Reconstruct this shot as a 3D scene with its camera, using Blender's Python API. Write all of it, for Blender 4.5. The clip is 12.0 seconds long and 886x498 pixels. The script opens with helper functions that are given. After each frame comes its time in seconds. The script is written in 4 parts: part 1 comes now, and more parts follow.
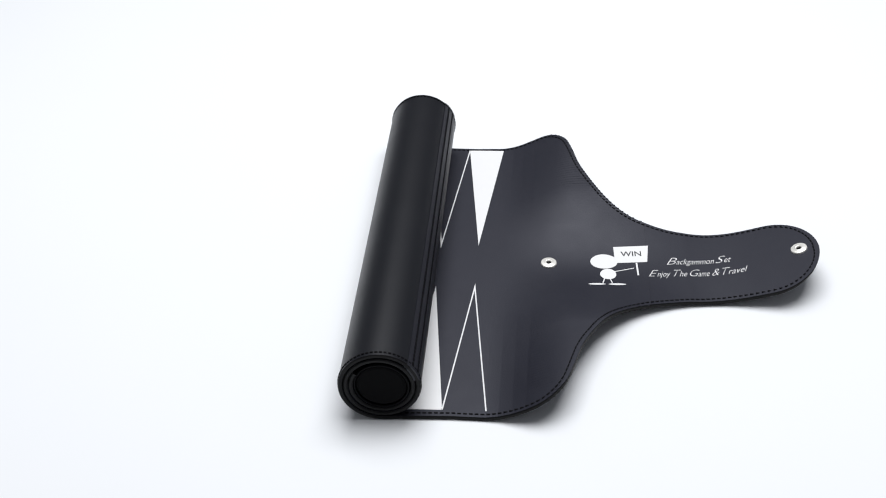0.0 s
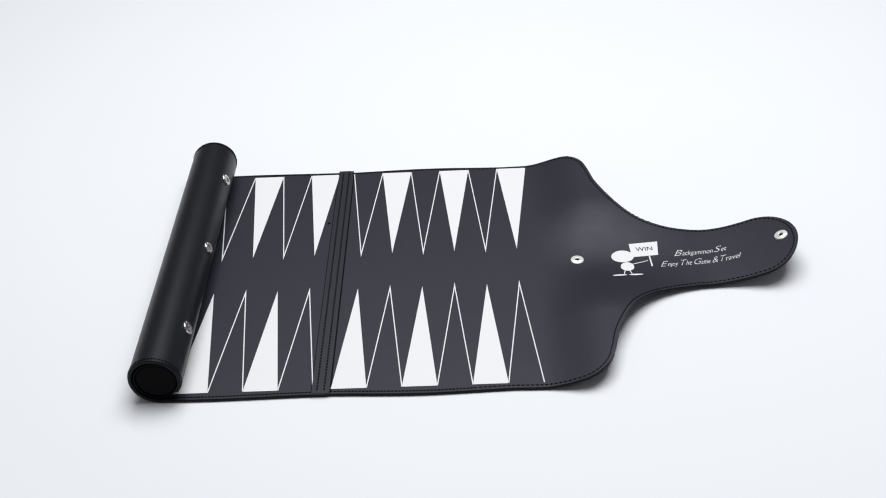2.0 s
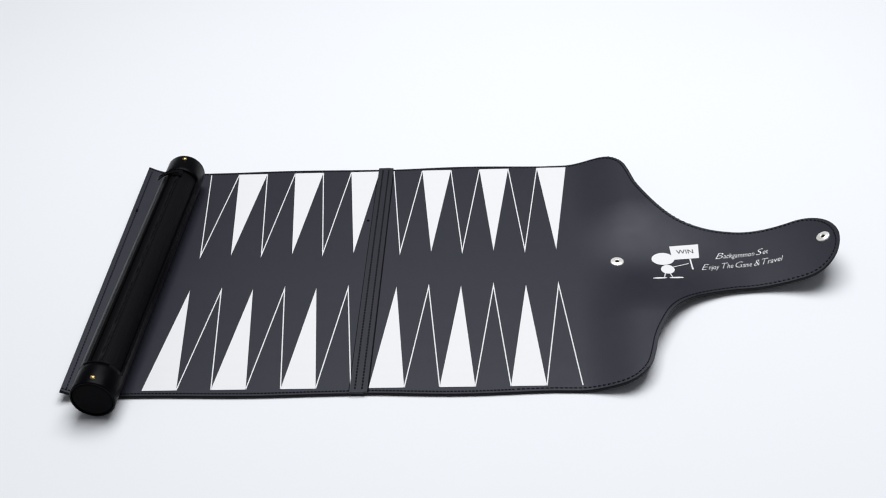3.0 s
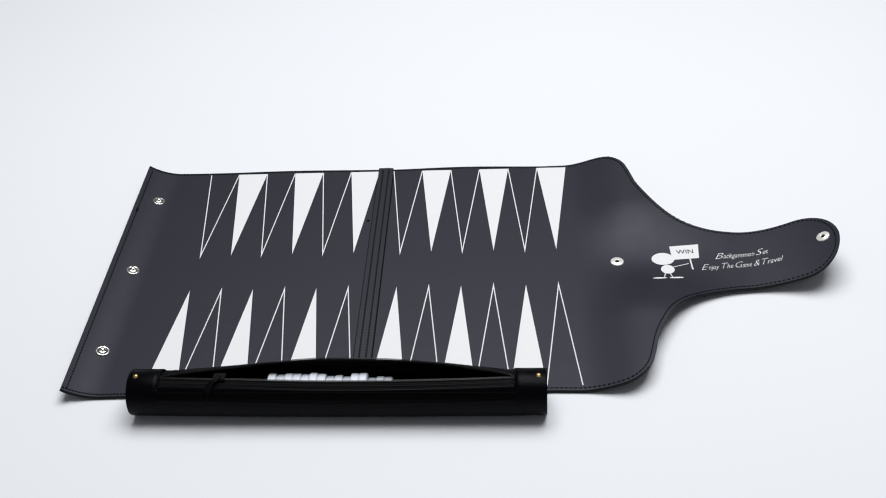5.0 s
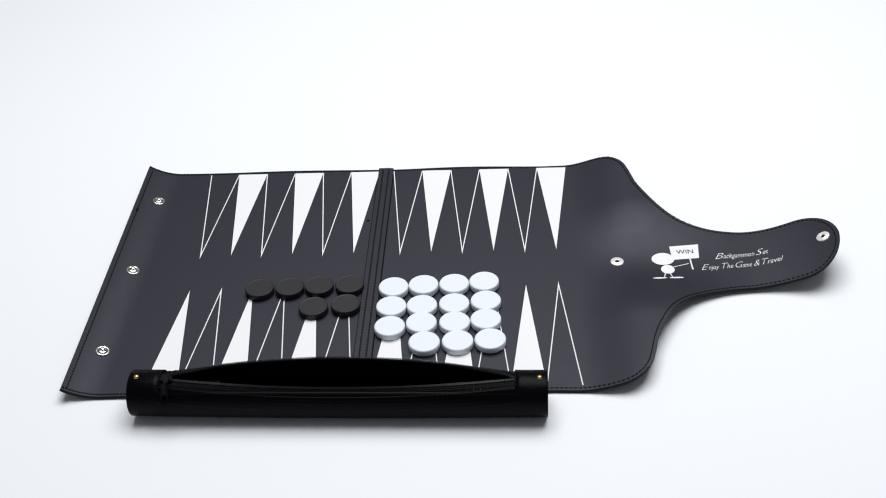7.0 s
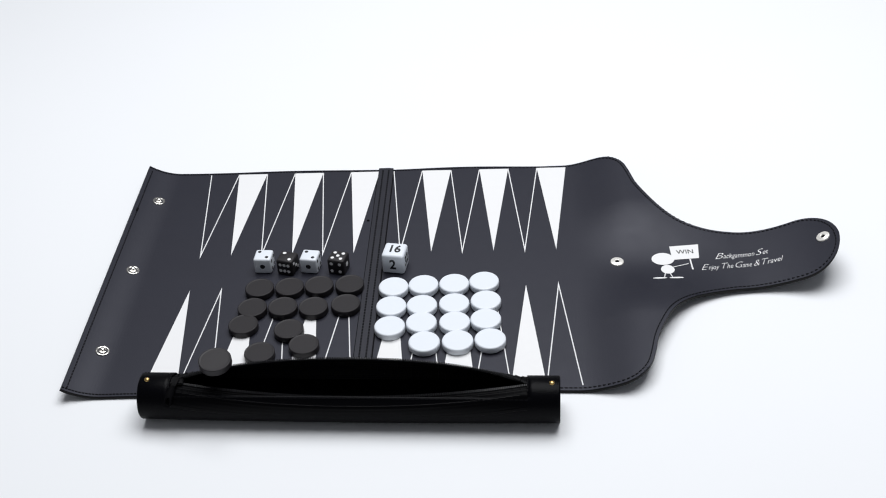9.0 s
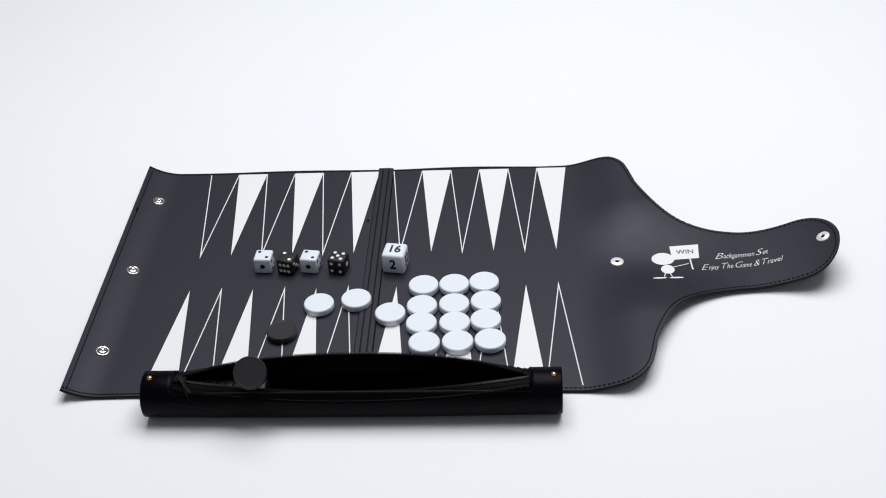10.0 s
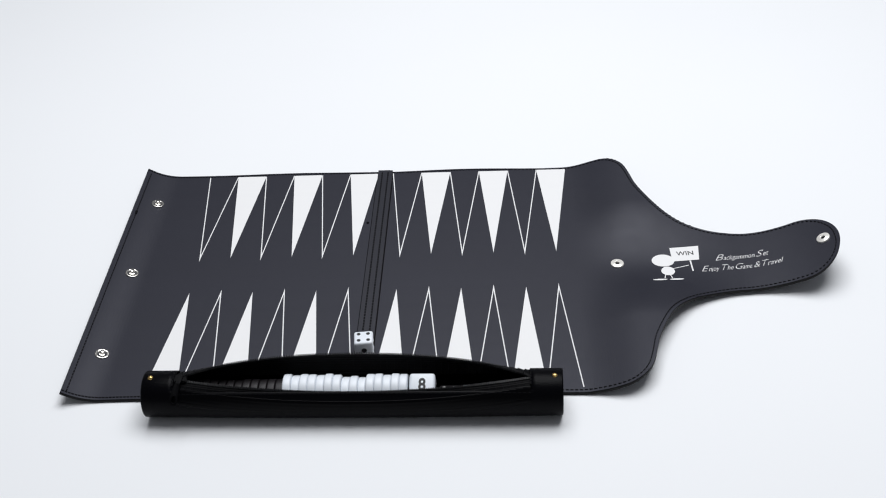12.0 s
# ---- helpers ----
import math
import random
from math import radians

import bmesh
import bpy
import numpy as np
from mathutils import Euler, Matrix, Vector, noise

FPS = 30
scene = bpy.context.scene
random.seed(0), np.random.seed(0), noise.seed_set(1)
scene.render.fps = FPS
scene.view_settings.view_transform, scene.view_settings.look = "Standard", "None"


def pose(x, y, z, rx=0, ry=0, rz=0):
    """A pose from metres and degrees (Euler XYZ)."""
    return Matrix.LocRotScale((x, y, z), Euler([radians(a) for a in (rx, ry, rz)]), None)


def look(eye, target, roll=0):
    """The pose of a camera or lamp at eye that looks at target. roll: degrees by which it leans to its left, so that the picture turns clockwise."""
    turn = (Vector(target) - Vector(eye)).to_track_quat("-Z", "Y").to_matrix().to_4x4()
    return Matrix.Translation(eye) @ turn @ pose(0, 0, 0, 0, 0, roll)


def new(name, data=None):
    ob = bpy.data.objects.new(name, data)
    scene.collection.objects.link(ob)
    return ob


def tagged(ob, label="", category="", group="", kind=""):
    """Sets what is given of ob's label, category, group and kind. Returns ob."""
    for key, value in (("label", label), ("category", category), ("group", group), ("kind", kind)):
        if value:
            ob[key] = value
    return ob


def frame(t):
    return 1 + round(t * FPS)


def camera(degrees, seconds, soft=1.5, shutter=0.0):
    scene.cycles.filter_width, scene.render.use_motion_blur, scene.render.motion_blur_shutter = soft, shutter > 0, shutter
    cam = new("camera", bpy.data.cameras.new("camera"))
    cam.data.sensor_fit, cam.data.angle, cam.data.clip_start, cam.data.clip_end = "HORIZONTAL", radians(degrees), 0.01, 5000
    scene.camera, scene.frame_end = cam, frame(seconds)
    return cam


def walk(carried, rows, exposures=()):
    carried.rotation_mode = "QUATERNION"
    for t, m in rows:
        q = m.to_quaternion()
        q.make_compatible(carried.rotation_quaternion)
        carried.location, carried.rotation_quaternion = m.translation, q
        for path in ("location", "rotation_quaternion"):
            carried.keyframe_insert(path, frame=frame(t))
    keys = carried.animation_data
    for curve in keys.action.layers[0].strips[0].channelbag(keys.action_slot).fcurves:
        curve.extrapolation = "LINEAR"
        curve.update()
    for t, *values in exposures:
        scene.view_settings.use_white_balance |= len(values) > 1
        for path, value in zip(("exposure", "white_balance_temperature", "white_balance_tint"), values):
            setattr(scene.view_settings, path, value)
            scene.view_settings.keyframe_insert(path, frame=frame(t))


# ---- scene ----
# Metres; the mat's printed face lies at z = 0, the table top just under it.
MAT_T = 0.0025
TABLE_Z = -MAT_T
POUCH_R = 0.0160

# camera: hand-held between the photographs, then steady
cam = camera(38.7, 12.0, soft=1.1)
V0 = pose(0.1980, -0.6576, 0.4977, 53.66, 1.91, 4.30)
V05 = pose(0.1946, -0.6558, 0.4978, 53.60, 1.80, 3.96)
V10 = pose(0.1995, -0.6537, 0.5046, 53.20, 1.71, 4.20)
V12 = pose(0.2190, -0.6959, 0.5334, 53.53, 2.35, 4.96)
V15 = pose(0.1748, -0.7641, 0.5805, 53.60, 2.26, 3.62)
V20 = pose(0.1260, -0.7940, 0.5996, 53.73, 2.67, 0.21)
V22 = pose(0.1159, -0.7928, 0.6013, 53.63, 2.42, 0.11)
V25 = pose(0.1265, -0.7894, 0.6004, 53.61, 2.60, 1.31)
V50 = pose(0.1203, -0.7873, 0.6047, 53.32, 2.79, 1.92)
V120 = pose(0.1171, -0.7868, 0.6034, 53.45, 2.78, 1.70)
walk(cam, [(0, V0), (0.5, V05), (0.9, V10), (1.0, V10), (1.1, V10.lerp(V12, 0.5)), (1.2, V12), (1.3, V12.lerp(V15, 0.45)), (1.4, V15), (1.8, V15),
           (1.9, V20), (2.0, V20), (2.1, V22), (2.3, V22), (2.4, V25), (2.5, V25), (2.6, V50), (10.5, V50), (11.0, V50.lerp(V120, 0.6)), (12.0, V120)],
     exposures=[(0, 0.01), (0.5, -0.13), (1.0, -0.15), (1.2, 0.0), (1.5, 0.01), (1.8, 0.0), (2.0, -0.09), (2.2, 0.01), (2.5, 0.02), (2.7, -0.11), (3.0, -0.09), (3.2, -0.11), (5.0, -0.14), (6.0, -0.13), (6.3, -0.12), (6.5, -0.03), (7.0, -0.02), (9.0, -0.03),
                (9.5, -0.12), (10.0, -0.12), (10.5, -0.14), (11.0, -0.19), (11.5, -0.20), (12.0, -0.12)])

# ---- light: a white studio with one broad overhead softbox ----
world = bpy.data.worlds.new("studio_world")
scene.world = world
world.use_nodes = True
world.node_tree.nodes["Background"].inputs[0].default_value = (0.90, 0.93, 1.0, 1)
world.node_tree.nodes["Background"].inputs[1].default_value = 0.17


def softbox(name, eye, target, sx, sy, watts, colour):
    data = bpy.data.lights.new(name, "AREA")
    data.shape, data.size, data.size_y, data.energy, data.color = "RECTANGLE", sx, sy, watts, colour
    ob = new(name, data)
    ob.matrix_world = look(eye, target)
    return ob


softbox("softbox_overhead", (0.21, 0.34, 1.58), (0.08, -0.03, 0.0), 1.4, 1.2, 35.0, (0.962, 0.974, 1.0))


# ---- materials ----
def shader(name):
    m = bpy.data.materials.new(name)
    m.use_nodes = True
    nt = m.node_tree
    return m, nt, nt.nodes["Principled BSDF"]


def node(nt, kind, **values):
    n = nt.nodes.new(kind)
    for key, value in values.items():
        n.inputs[key.replace("_", " ")].default_value = value
    return n


def surface(name, colour, rough, metal=0.0, vary=0.1, scale=40.0, bump=0.0, bump_scale=900.0, coat=0.0, spec=0.5, rough_vary=0.06, tint=(1, 1, 1), stretch=(1, 1, 1), relief=0.0003):
    """A plain surface with large soft variation and a fine grain."""
    m, nt, b = shader(name)
    co = node(nt, "ShaderNodeTexCoord")
    n1 = node(nt, "ShaderNodeTexNoise", Scale=scale, Detail=4.0)
    nt.links.new(co.outputs["Object"], n1.inputs["Vector"])
    ramp = nt.nodes.new("ShaderNodeMix")
    ramp.data_type = "RGBA"
    ramp.inputs[6].default_value = (*[c * (1 - vary) for c in colour], 1)
    ramp.inputs[7].default_value = (*[min(1, c * (1 + vary)) for c in colour], 1)
    nt.links.new(n1.outputs["Fac"], ramp.inputs[0])
    nt.links.new(ramp.outputs[2], b.inputs["Base Color"])
    r = node(nt, "ShaderNodeMapRange")
    r.inputs[3].default_value, r.inputs[4].default_value = max(0, rough - rough_vary), min(1, rough + rough_vary)
    n3 = node(nt, "ShaderNodeTexNoise", Scale=scale * 3, Detail=3.0)
    nt.links.new(co.outputs["Object"], n3.inputs["Vector"])
    nt.links.new(n3.outputs["Fac"], r.inputs[0])
    nt.links.new(r.outputs[0], b.inputs["Roughness"])
    b.inputs["Metallic"].default_value = metal
    b.inputs["Specular IOR Level"].default_value = spec
    b.inputs["Coat Weight"].default_value = coat
    b.inputs["Specular Tint"].default_value = (*tint, 1)
    if bump:
        n2 = node(nt, "ShaderNodeTexNoise", Scale=bump_scale, Detail=2.0)
        mp = node(nt, "ShaderNodeMapping", Scale=stretch)
        nt.links.new(co.outputs["Object"], mp.inputs["Vector"])
        nt.links.new(mp.outputs[0], n2.inputs["Vector"])
        bn = node(nt, "ShaderNodeBump", Strength=bump, Distance=relief)
        nt.links.new(n2.outputs["Fac"], bn.inputs["Height"])
        nt.links.new(bn.outputs[0], b.inputs["Normal"])
    return m


TABLE = surface("white_table_paper", (0.83, 0.845, 0.86), 0.75, vary=0.015, scale=3, bump=0.05, bump_scale=600)
LEATHER = surface("black_leather", (0.0064, 0.0069, 0.0142), 0.54, vary=0.12, scale=25, spec=0.51, bump=0.30, bump_scale=1500, tint=(0.91, 0.92, 1.0))
BINDING = surface("black_leather_edge", (0.0068, 0.0071, 0.0122), 0.50, vary=0.12, scale=60, spec=0.47, bump=0.3, bump_scale=1500, tint=(0.91, 0.92, 1.0))
OUTER = surface("black_leather_back", (0.0050, 0.0055, 0.0085), 0.40, vary=0.12, scale=14, spec=0.30, bump=0.25, bump_scale=1500)
RIM = surface("black_painted_leather_edge", (0.0018, 0.0018, 0.0024), 0.55, vary=0.2, scale=90, spec=0.2, bump=0.3, bump_scale=1500)
PRINT = surface("white_screen_print", (0.80, 0.80, 0.80), 0.55, vary=0.02, scale=200)
THREAD = surface("black_thread", (0.002, 0.002, 0.003), 0.8, spec=0.15, vary=0.1, scale=300)
POUCH_LEATHER = surface("black_pouch_leather", (0.0012, 0.0012, 0.0020), 0.34, vary=0.15, scale=30, spec=0.055, bump=0.4, bump_scale=1100)
LINING = surface("black_cloth_lining", (0.003, 0.003, 0.0035), 0.9, vary=0.2, scale=400, spec=0.1)
TAPE = surface("black_zip_tape", (0.0022, 0.0022, 0.0028), 0.55, vary=0.15, scale=500, bump=0.9, bump_scale=900, spec=0.07, stretch=(0.03, 1, 1), relief=0.0008)
CREASED = surface("creased_pouch_leather", (0.0011, 0.0011, 0.0016), 0.32, vary=0.2, scale=60, bump=0.6, bump_scale=420, spec=0.05, stretch=(0.06, 1, 1), relief=0.0008)
TEETH = surface("black_zip_teeth", (0.009, 0.009, 0.010), 0.34, spec=0.20, vary=0.1, scale=600)
ZIP_METAL = surface("black_lacquered_metal", (0.0015, 0.0015, 0.002), 0.40, vary=0.1, scale=100, spec=0.08)
STEEL = surface("nickel_snap", (0.72, 0.70, 0.66), 0.22, metal=1.0, vary=0.05, scale=300)
CREAM = surface("nickel_plated_ring", (0.86, 0.84, 0.79), 0.32, metal=0.35, vary=0.04, scale=300)
BRASS = surface("brass_rivet", (0.62, 0.42, 0.16), 0.3, metal=1.0, vary=0.06, scale=300)
WHITE_PLASTIC = surface("white_plastic", (0.76, 0.80, 0.85), 0.38, vary=0.015, scale=80, bump=0.04, bump_scale=900)
BLACK_PLASTIC = surface("black_plastic", (0.0136, 0.0117, 0.0134), 0.52, spec=0.36, vary=0.1, scale=80, bump=0.1, bump_scale=900)
INK = surface("black_ink", (0.010, 0.010, 0.012), 0.5, vary=0.05, scale=200)


# ---- mesh helpers ----
def thing(name, label, category, group="", kind="", m=None):
    ob = new(name)
    ob.empty_display_size = 0.02
    if m is not None:
        ob.matrix_world = m
    return tagged(ob, label, category, group, kind)


def mesh_of(bm, name, material, smooth=False):
    bmesh.ops.recalc_face_normals(bm, faces=bm.faces)
    me = bpy.data.meshes.new(name)
    bm.to_mesh(me)
    bm.free()
    for mat in material if isinstance(material, (list, tuple)) else [material]:
        me.materials.append(mat)
    for p in me.polygons:
        p.use_smooth = smooth
    return me


def part(name, bm, material, parent, label="", smooth=False, m=None, data=None):
    ob = new(name, data or mesh_of(bm, name, material, smooth))
    ob.parent = parent
    if m is not None:
        ob.matrix_basis = m
    return tagged(ob, label)


def add_box(bm, x0, x1, y0, y1, z0, z1, m=None):
    co = [(x, y, z) for z in (z0, z1) for x, y in ((x0, y0), (x1, y0), (x1, y1), (x0, y1))]
    v = [bm.verts.new(m @ Vector(c) if m else c) for c in co]
    for f in ((3, 2, 1, 0), (4, 5, 6, 7), (0, 1, 5, 4), (1, 2, 6, 5), (2, 3, 7, 6), (3, 0, 4, 7)):
        bm.faces.new([v[i] for i in f])


def add_prism(bm, poly, z0, z1):
    """A convex or simple outline in x, y, raised from z0 to z1 (numbers or functions of x, y)."""
    lo = [bm.verts.new((x, y, z0(x, y) if callable(z0) else z0)) for x, y in poly]
    hi = [bm.verts.new((x, y, z1(x, y) if callable(z1) else z1)) for x, y in poly]
    n = len(poly)
    bm.faces.new(lo[::-1])
    bm.faces.new(hi)
    for i in range(n):
        bm.faces.new((lo[i], lo[(i + 1) % n], hi[(i + 1) % n], hi[i]))


def add_lathe(bm, profile, steps=32, m=None):
    """Turn (radius, height) pairs about z; radius 0 ends close in a point."""
    rings = []
    for r, z in profile:
        if r < 1e-7:
            c = Vector((0, 0, z))
            rings.append([bm.verts.new(m @ c if m else c)])
        else:
            ring = []
            for i in range(steps):
                a = 2 * math.pi * i / steps
                c = Vector((r * math.cos(a), r * math.sin(a), z))
                ring.append(bm.verts.new(m @ c if m else c))
            rings.append(ring)
    for a, b in zip(rings, rings[1:]):
        for i in range(steps):
            j = (i + 1) % steps
            if len(a) == 1 and len(b) > 1:
                bm.faces.new((a[0], b[i], b[j]))
            elif len(b) == 1 and len(a) > 1:
                bm.faces.new((a[i], b[0], a[j]))
            elif len(a) > 1:
                bm.faces.new((a[i], b[i], b[j], a[j]))


def clip_x(poly, lo, hi):
    """The stretch of a convex outline between two x values."""
    for side, x in ((1, lo), (-1, hi)):
        out = []
        for (ax, ay), (bx, by) in zip(poly, poly[1:] + poly[:1]):
            da, db = side * (ax - x), side * (bx - x)
            if da >= 0:
                out.append((ax, ay))
            if da * db < 0:
                k = da / (da - db)
                out.append((ax + k * (bx - ax), ay + k * (by - ay)))
        poly = out
        if len(poly) < 3:
            return []
    return poly


def bar_line(a, b, width):
    d = (Vector(b) - Vector(a)).normalized() * width / 2
    n = Vector((-d.y, d.x))
    a, b = Vector(a), Vector(b)
    return [tuple(a + n), tuple(a - n), tuple(b - n), tuple(b + n)]


def text_mesh(name, body, size, shear=0.0, thick=0.0, thin=0.0, align="CENTER", base="CENTER"):
    cu = bpy.data.curves.new(name, "FONT")
    cu.body, cu.size, cu.shear, cu.extrude, cu.align_x, cu.align_y = body, size, shear, thick, align, base
    cu.resolution_u, cu.offset = 3, thin
    ob = new(name, cu)
    me = bpy.data.meshes.new_from_object(ob.evaluated_get(bpy.context.evaluated_depsgraph_get()))
    bpy.data.objects.remove(ob)
    bpy.data.curves.remove(cu)
    return me


# ---- the studio ----
bm = bmesh.new()
add_box(bm, -2.5, 2.5, -2.5, 2.5, TABLE_Z - 0.03, TABLE_Z)
table = tagged(new("table_top", mesh_of(bm, "table_top", TABLE)), "seamless matte white tabletop with soft shadows", "table", kind="structure")

# ---- the roll-up mat ----
LEFT_X, HINGE_X = -0.2035, 0.1195
STRIPS = 128
STEP = (HINGE_X - LEFT_X) / STRIPS
XR, XL, PITCH_R, PITCH_L = 0.1667, 0.0040, 0.0250, 0.0249
BACK_BASE, FRONT_BASE = 0.1395, -0.1378
BAR = (0.0043, 0.0152)
TIP = 0.0278
HANDLE_X, TIP_X = 0.2645, 0.3290
WING_X, WING_Y = 0.1660, 0.0450
WING_CUTS = (0.1660, 0.1740, 0.1820, 0.1905)


def half_width(x):
    if x < 0.15:
        return 0.1440 + 0.0011 * math.cos((x - 0.08) * 42) * (1 if x > BAR[1] else 0.6)
    if x > 0.340:
        return 0.0354 * max(0.0, 1 - ((x - 0.340) / TIP) ** 2) ** 0.5
    knots = ((0.13, 0.1433), (0.15, 0.1431), (0.175, 0.1437), (0.19, 0.1440), (0.20, 0.1425), (0.208, 0.1375), (0.2150, 0.128), (0.219, 0.115), (0.2225, 0.100), (0.228, 0.0855),
             (0.236, 0.0695), (0.245, 0.0578), (0.256, 0.0488), (0.27, 0.0422), (0.285, 0.0380), (0.30, 0.0361), (0.315, 0.0353), (0.33, 0.0353), (0.343, 0.0355))
    for k in range(1, len(knots) - 1):
        (a, wa), (b, wb) = knots[k], knots[k + 1]
        if x <= b:
            before, after = knots[k - 1], knots[min(k + 2, len(knots) - 1)]
            ma = (wb - before[1]) / (b - before[0]) * (b - a)
            mb = (after[1] - wa) / (after[0] - a) * (b - a)
            u = (x - a) / (b - a)
            return wa * (2 * u ** 3 - 3 * u * u + 1) + ma * (u ** 3 - 2 * u * u + u) + wb * (3 * u * u - 2 * u ** 3) + mb * (u ** 3 - u * u)
    return 0.0354


def lift(x, y):
    """How far the flap end and its rounded corners curl off the table."""
    edge = min(1.0, abs(y) / 0.074)
    edge = edge * edge * (3 - 2 * edge)
    rise = min(1.0, max(0.0, (x - 0.1635) / 0.055))
    fall = min(1.0, max(0.0, (0.310 - x) / 0.085))
    z = 0.0120 * edge * rise * rise * (3 - 2 * rise) * fall * fall * (3 - 2 * fall)
    if x > 0.24:
        z += 0.0018 * min(1.0, (x - 0.24) / 0.05) ** 2
    if x > 0.290:
        z += 0.0272 * ((x - 0.290) / 0.080) ** 2
    return z


mat = thing("backgammon_mat", "black leather roll-up backgammon mat with white printed points", "game mat")

# printed points: filled and outlined triangles in turn
prints = []
LINE = 0.0008


def printed_points(x_start, pitch):
    for k in range(6):
        a, b, c = x_start - k * pitch, x_start - (k + 0.5) * pitch, x_start - (k + 1) * pitch
        for base, apex_full, apex_line, full in ((BACK_BASE, 0.0206, 0.0167, k % 2 == 0), (FRONT_BASE, -0.0240, -0.0206, k % 2 == 1)):
            if full:
                prints.append([(a, base), (c, base), (b, apex_full)])
            else:
                for foot, s in ((a, -1), (c, 1)):
                    inner = apex_line + (base - apex_line) * LINE / (pitch / 2 + LINE / 2)
                    prints.append([(foot - s * LINE / 2, base), (foot + s * LINE / 2, base), (b, inner), (b, apex_line)])


printed_points(XR, PITCH_R)
printed_points(XL, PITCH_L)


def add_prints(owner, lo, hi, origin, z0, z1):
    for poly in prints:
        p = clip_x(poly, lo, hi)
        if p:
            bm = bmesh.new()
            add_prism(bm, [(x - origin, y) for x, y in p], z0, z1)
            part("point_print", bm, PRINT, owner)


# the flap end: a stiff middle from the hinge to the tip, and the two rounded
# corners in narrow leaves that settle onto the table one beside the other
def flap_normal(x, y):
    e = 0.002
    return Vector((-(lift(x + e, y) - lift(x - e, y)) / (2 * e), -(lift(x, y + e) - lift(x, y - e)) / (2 * e), 1)).normalized()


def add_slab(bm, columns, ny):
    """A sheet of the mat's thickness; columns are (x, y from, y to, rounded at from, rounded at to)."""
    grids = []
    for dz, inset in ((0.0, 0.0006), (-0.0006, 0.0), (-MAT_T + 0.0005, 0.0), (-MAT_T, 0.0006)):
        grid = []
        for x, y0, y1, round0, round1 in columns:
            a, b = y0 + inset * round0, y1 - inset * round1
            if b < a + 0.0002:
                a = b = (y0 + y1) / 2
                a, b = a - 0.0001, b + 0.0001
            ys = [a + (b - a) * j / ny for j in range(ny + 1)]
            grid.append([bm.verts.new((x, y, lift(x, y) + dz)) for y in ys])
        grids.append(grid)
    nx = len(columns) - 1
    for g, flip in ((grids[0], False), (grids[3], True)):
        for i in range(nx):
            for j in range(ny):
                f = [g[i][j], g[i + 1][j], g[i + 1][j + 1], g[i][j + 1]]
                bm.faces.new(f[::-1] if flip else f)
    for a, b in zip(grids, grids[1:]):
        for i in range(nx):
            bm.faces.new((a[i][0], b[i][0], b[i + 1][0], a[i + 1][0]))
            bm.faces.new((a[i + 1][ny], b[i + 1][ny], b[i][ny], a[i][ny]))
        for j in range(ny):
            bm.faces.new((a[nx][j], b[nx][j], b[nx][j + 1], a[nx][j + 1]))
            bm.faces.new((a[0][j], a[0][j + 1], b[0][j + 1], b[0][j]))


def flap_piece(name, bm, label=""):
    me = mesh_of(bm, name, [LEATHER, RIM], True)
    normals = []
    for p in me.polygons:
        flat = abs(p.normal.z) > 0.80
        near = all(abs(me.vertices[k].co.y) > half_width(me.vertices[k].co.x) - 0.004 for k in p.vertices)
        p.material_index = 1 if near and not flat else 0
        for k in p.vertices:
            if flat:
                n = flap_normal(me.vertices[k].co.x, me.vertices[k].co.y)
                normals.append(n if p.normal.z > 0 else -n)
            elif near:
                normals.append(p.normal.copy())
            else:
                normals.append(flap_normal(me.vertices[k].co.x, me.vertices[k].co.y))
    me.normals_split_custom_set(normals)
    return part(name, None, None, mat, label, data=me)


def edge_stitches():
    """Middle and direction of each stitch along the flap's outline."""
    xs = [HINGE_X + 0.220 * i / 200 for i in range(200)] + [0.3395 + (TIP + 0.0003) * math.sin(math.pi / 2 * i / 60) for i in range(60)]
    line = []
    for x in xs:
        slope = (half_width(min(x + 0.0005, 0.340 + TIP)) - half_width(x - 0.0005)) / 0.001
        n = Vector((slope, -1)).normalized() * 0.0029
        line.append(Vector((x + n.x, half_width(x) + n.y)))
    line = [p for p in line if p.y > 0.0002]
    line += [Vector((p.x, -p.y)) for p in reversed(line)]
    run, due, out = 0.0, 0.001, []
    for a, b in zip(line, line[1:]):
        step = (b - a).length
        while due <= run + step:
            out.append((a.lerp(b, (due - run) / step), math.atan2(b.y - a.y, b.x - a.x)))
            due += 0.0033
        run += step
    return out


STITCHES = edge_stitches()


def sew(owner, belongs, label=""):
    bm = bmesh.new()
    for c, turn in STITCHES:
        if belongs(c.x, c.y):
            m = Matrix.Translation((c.x, c.y, lift(c.x, c.y) + 0.0001)) @ Matrix.Rotation(turn, 4, "Z")
            add_box(bm, -0.0011, 0.0011, -0.00038, 0.00038, -0.0004, 0.0003, m)
    if bm.verts:
        tagged(part("stitching", bm, THREAD, owner, label), kind="stuff")
    else:
        bm.free()


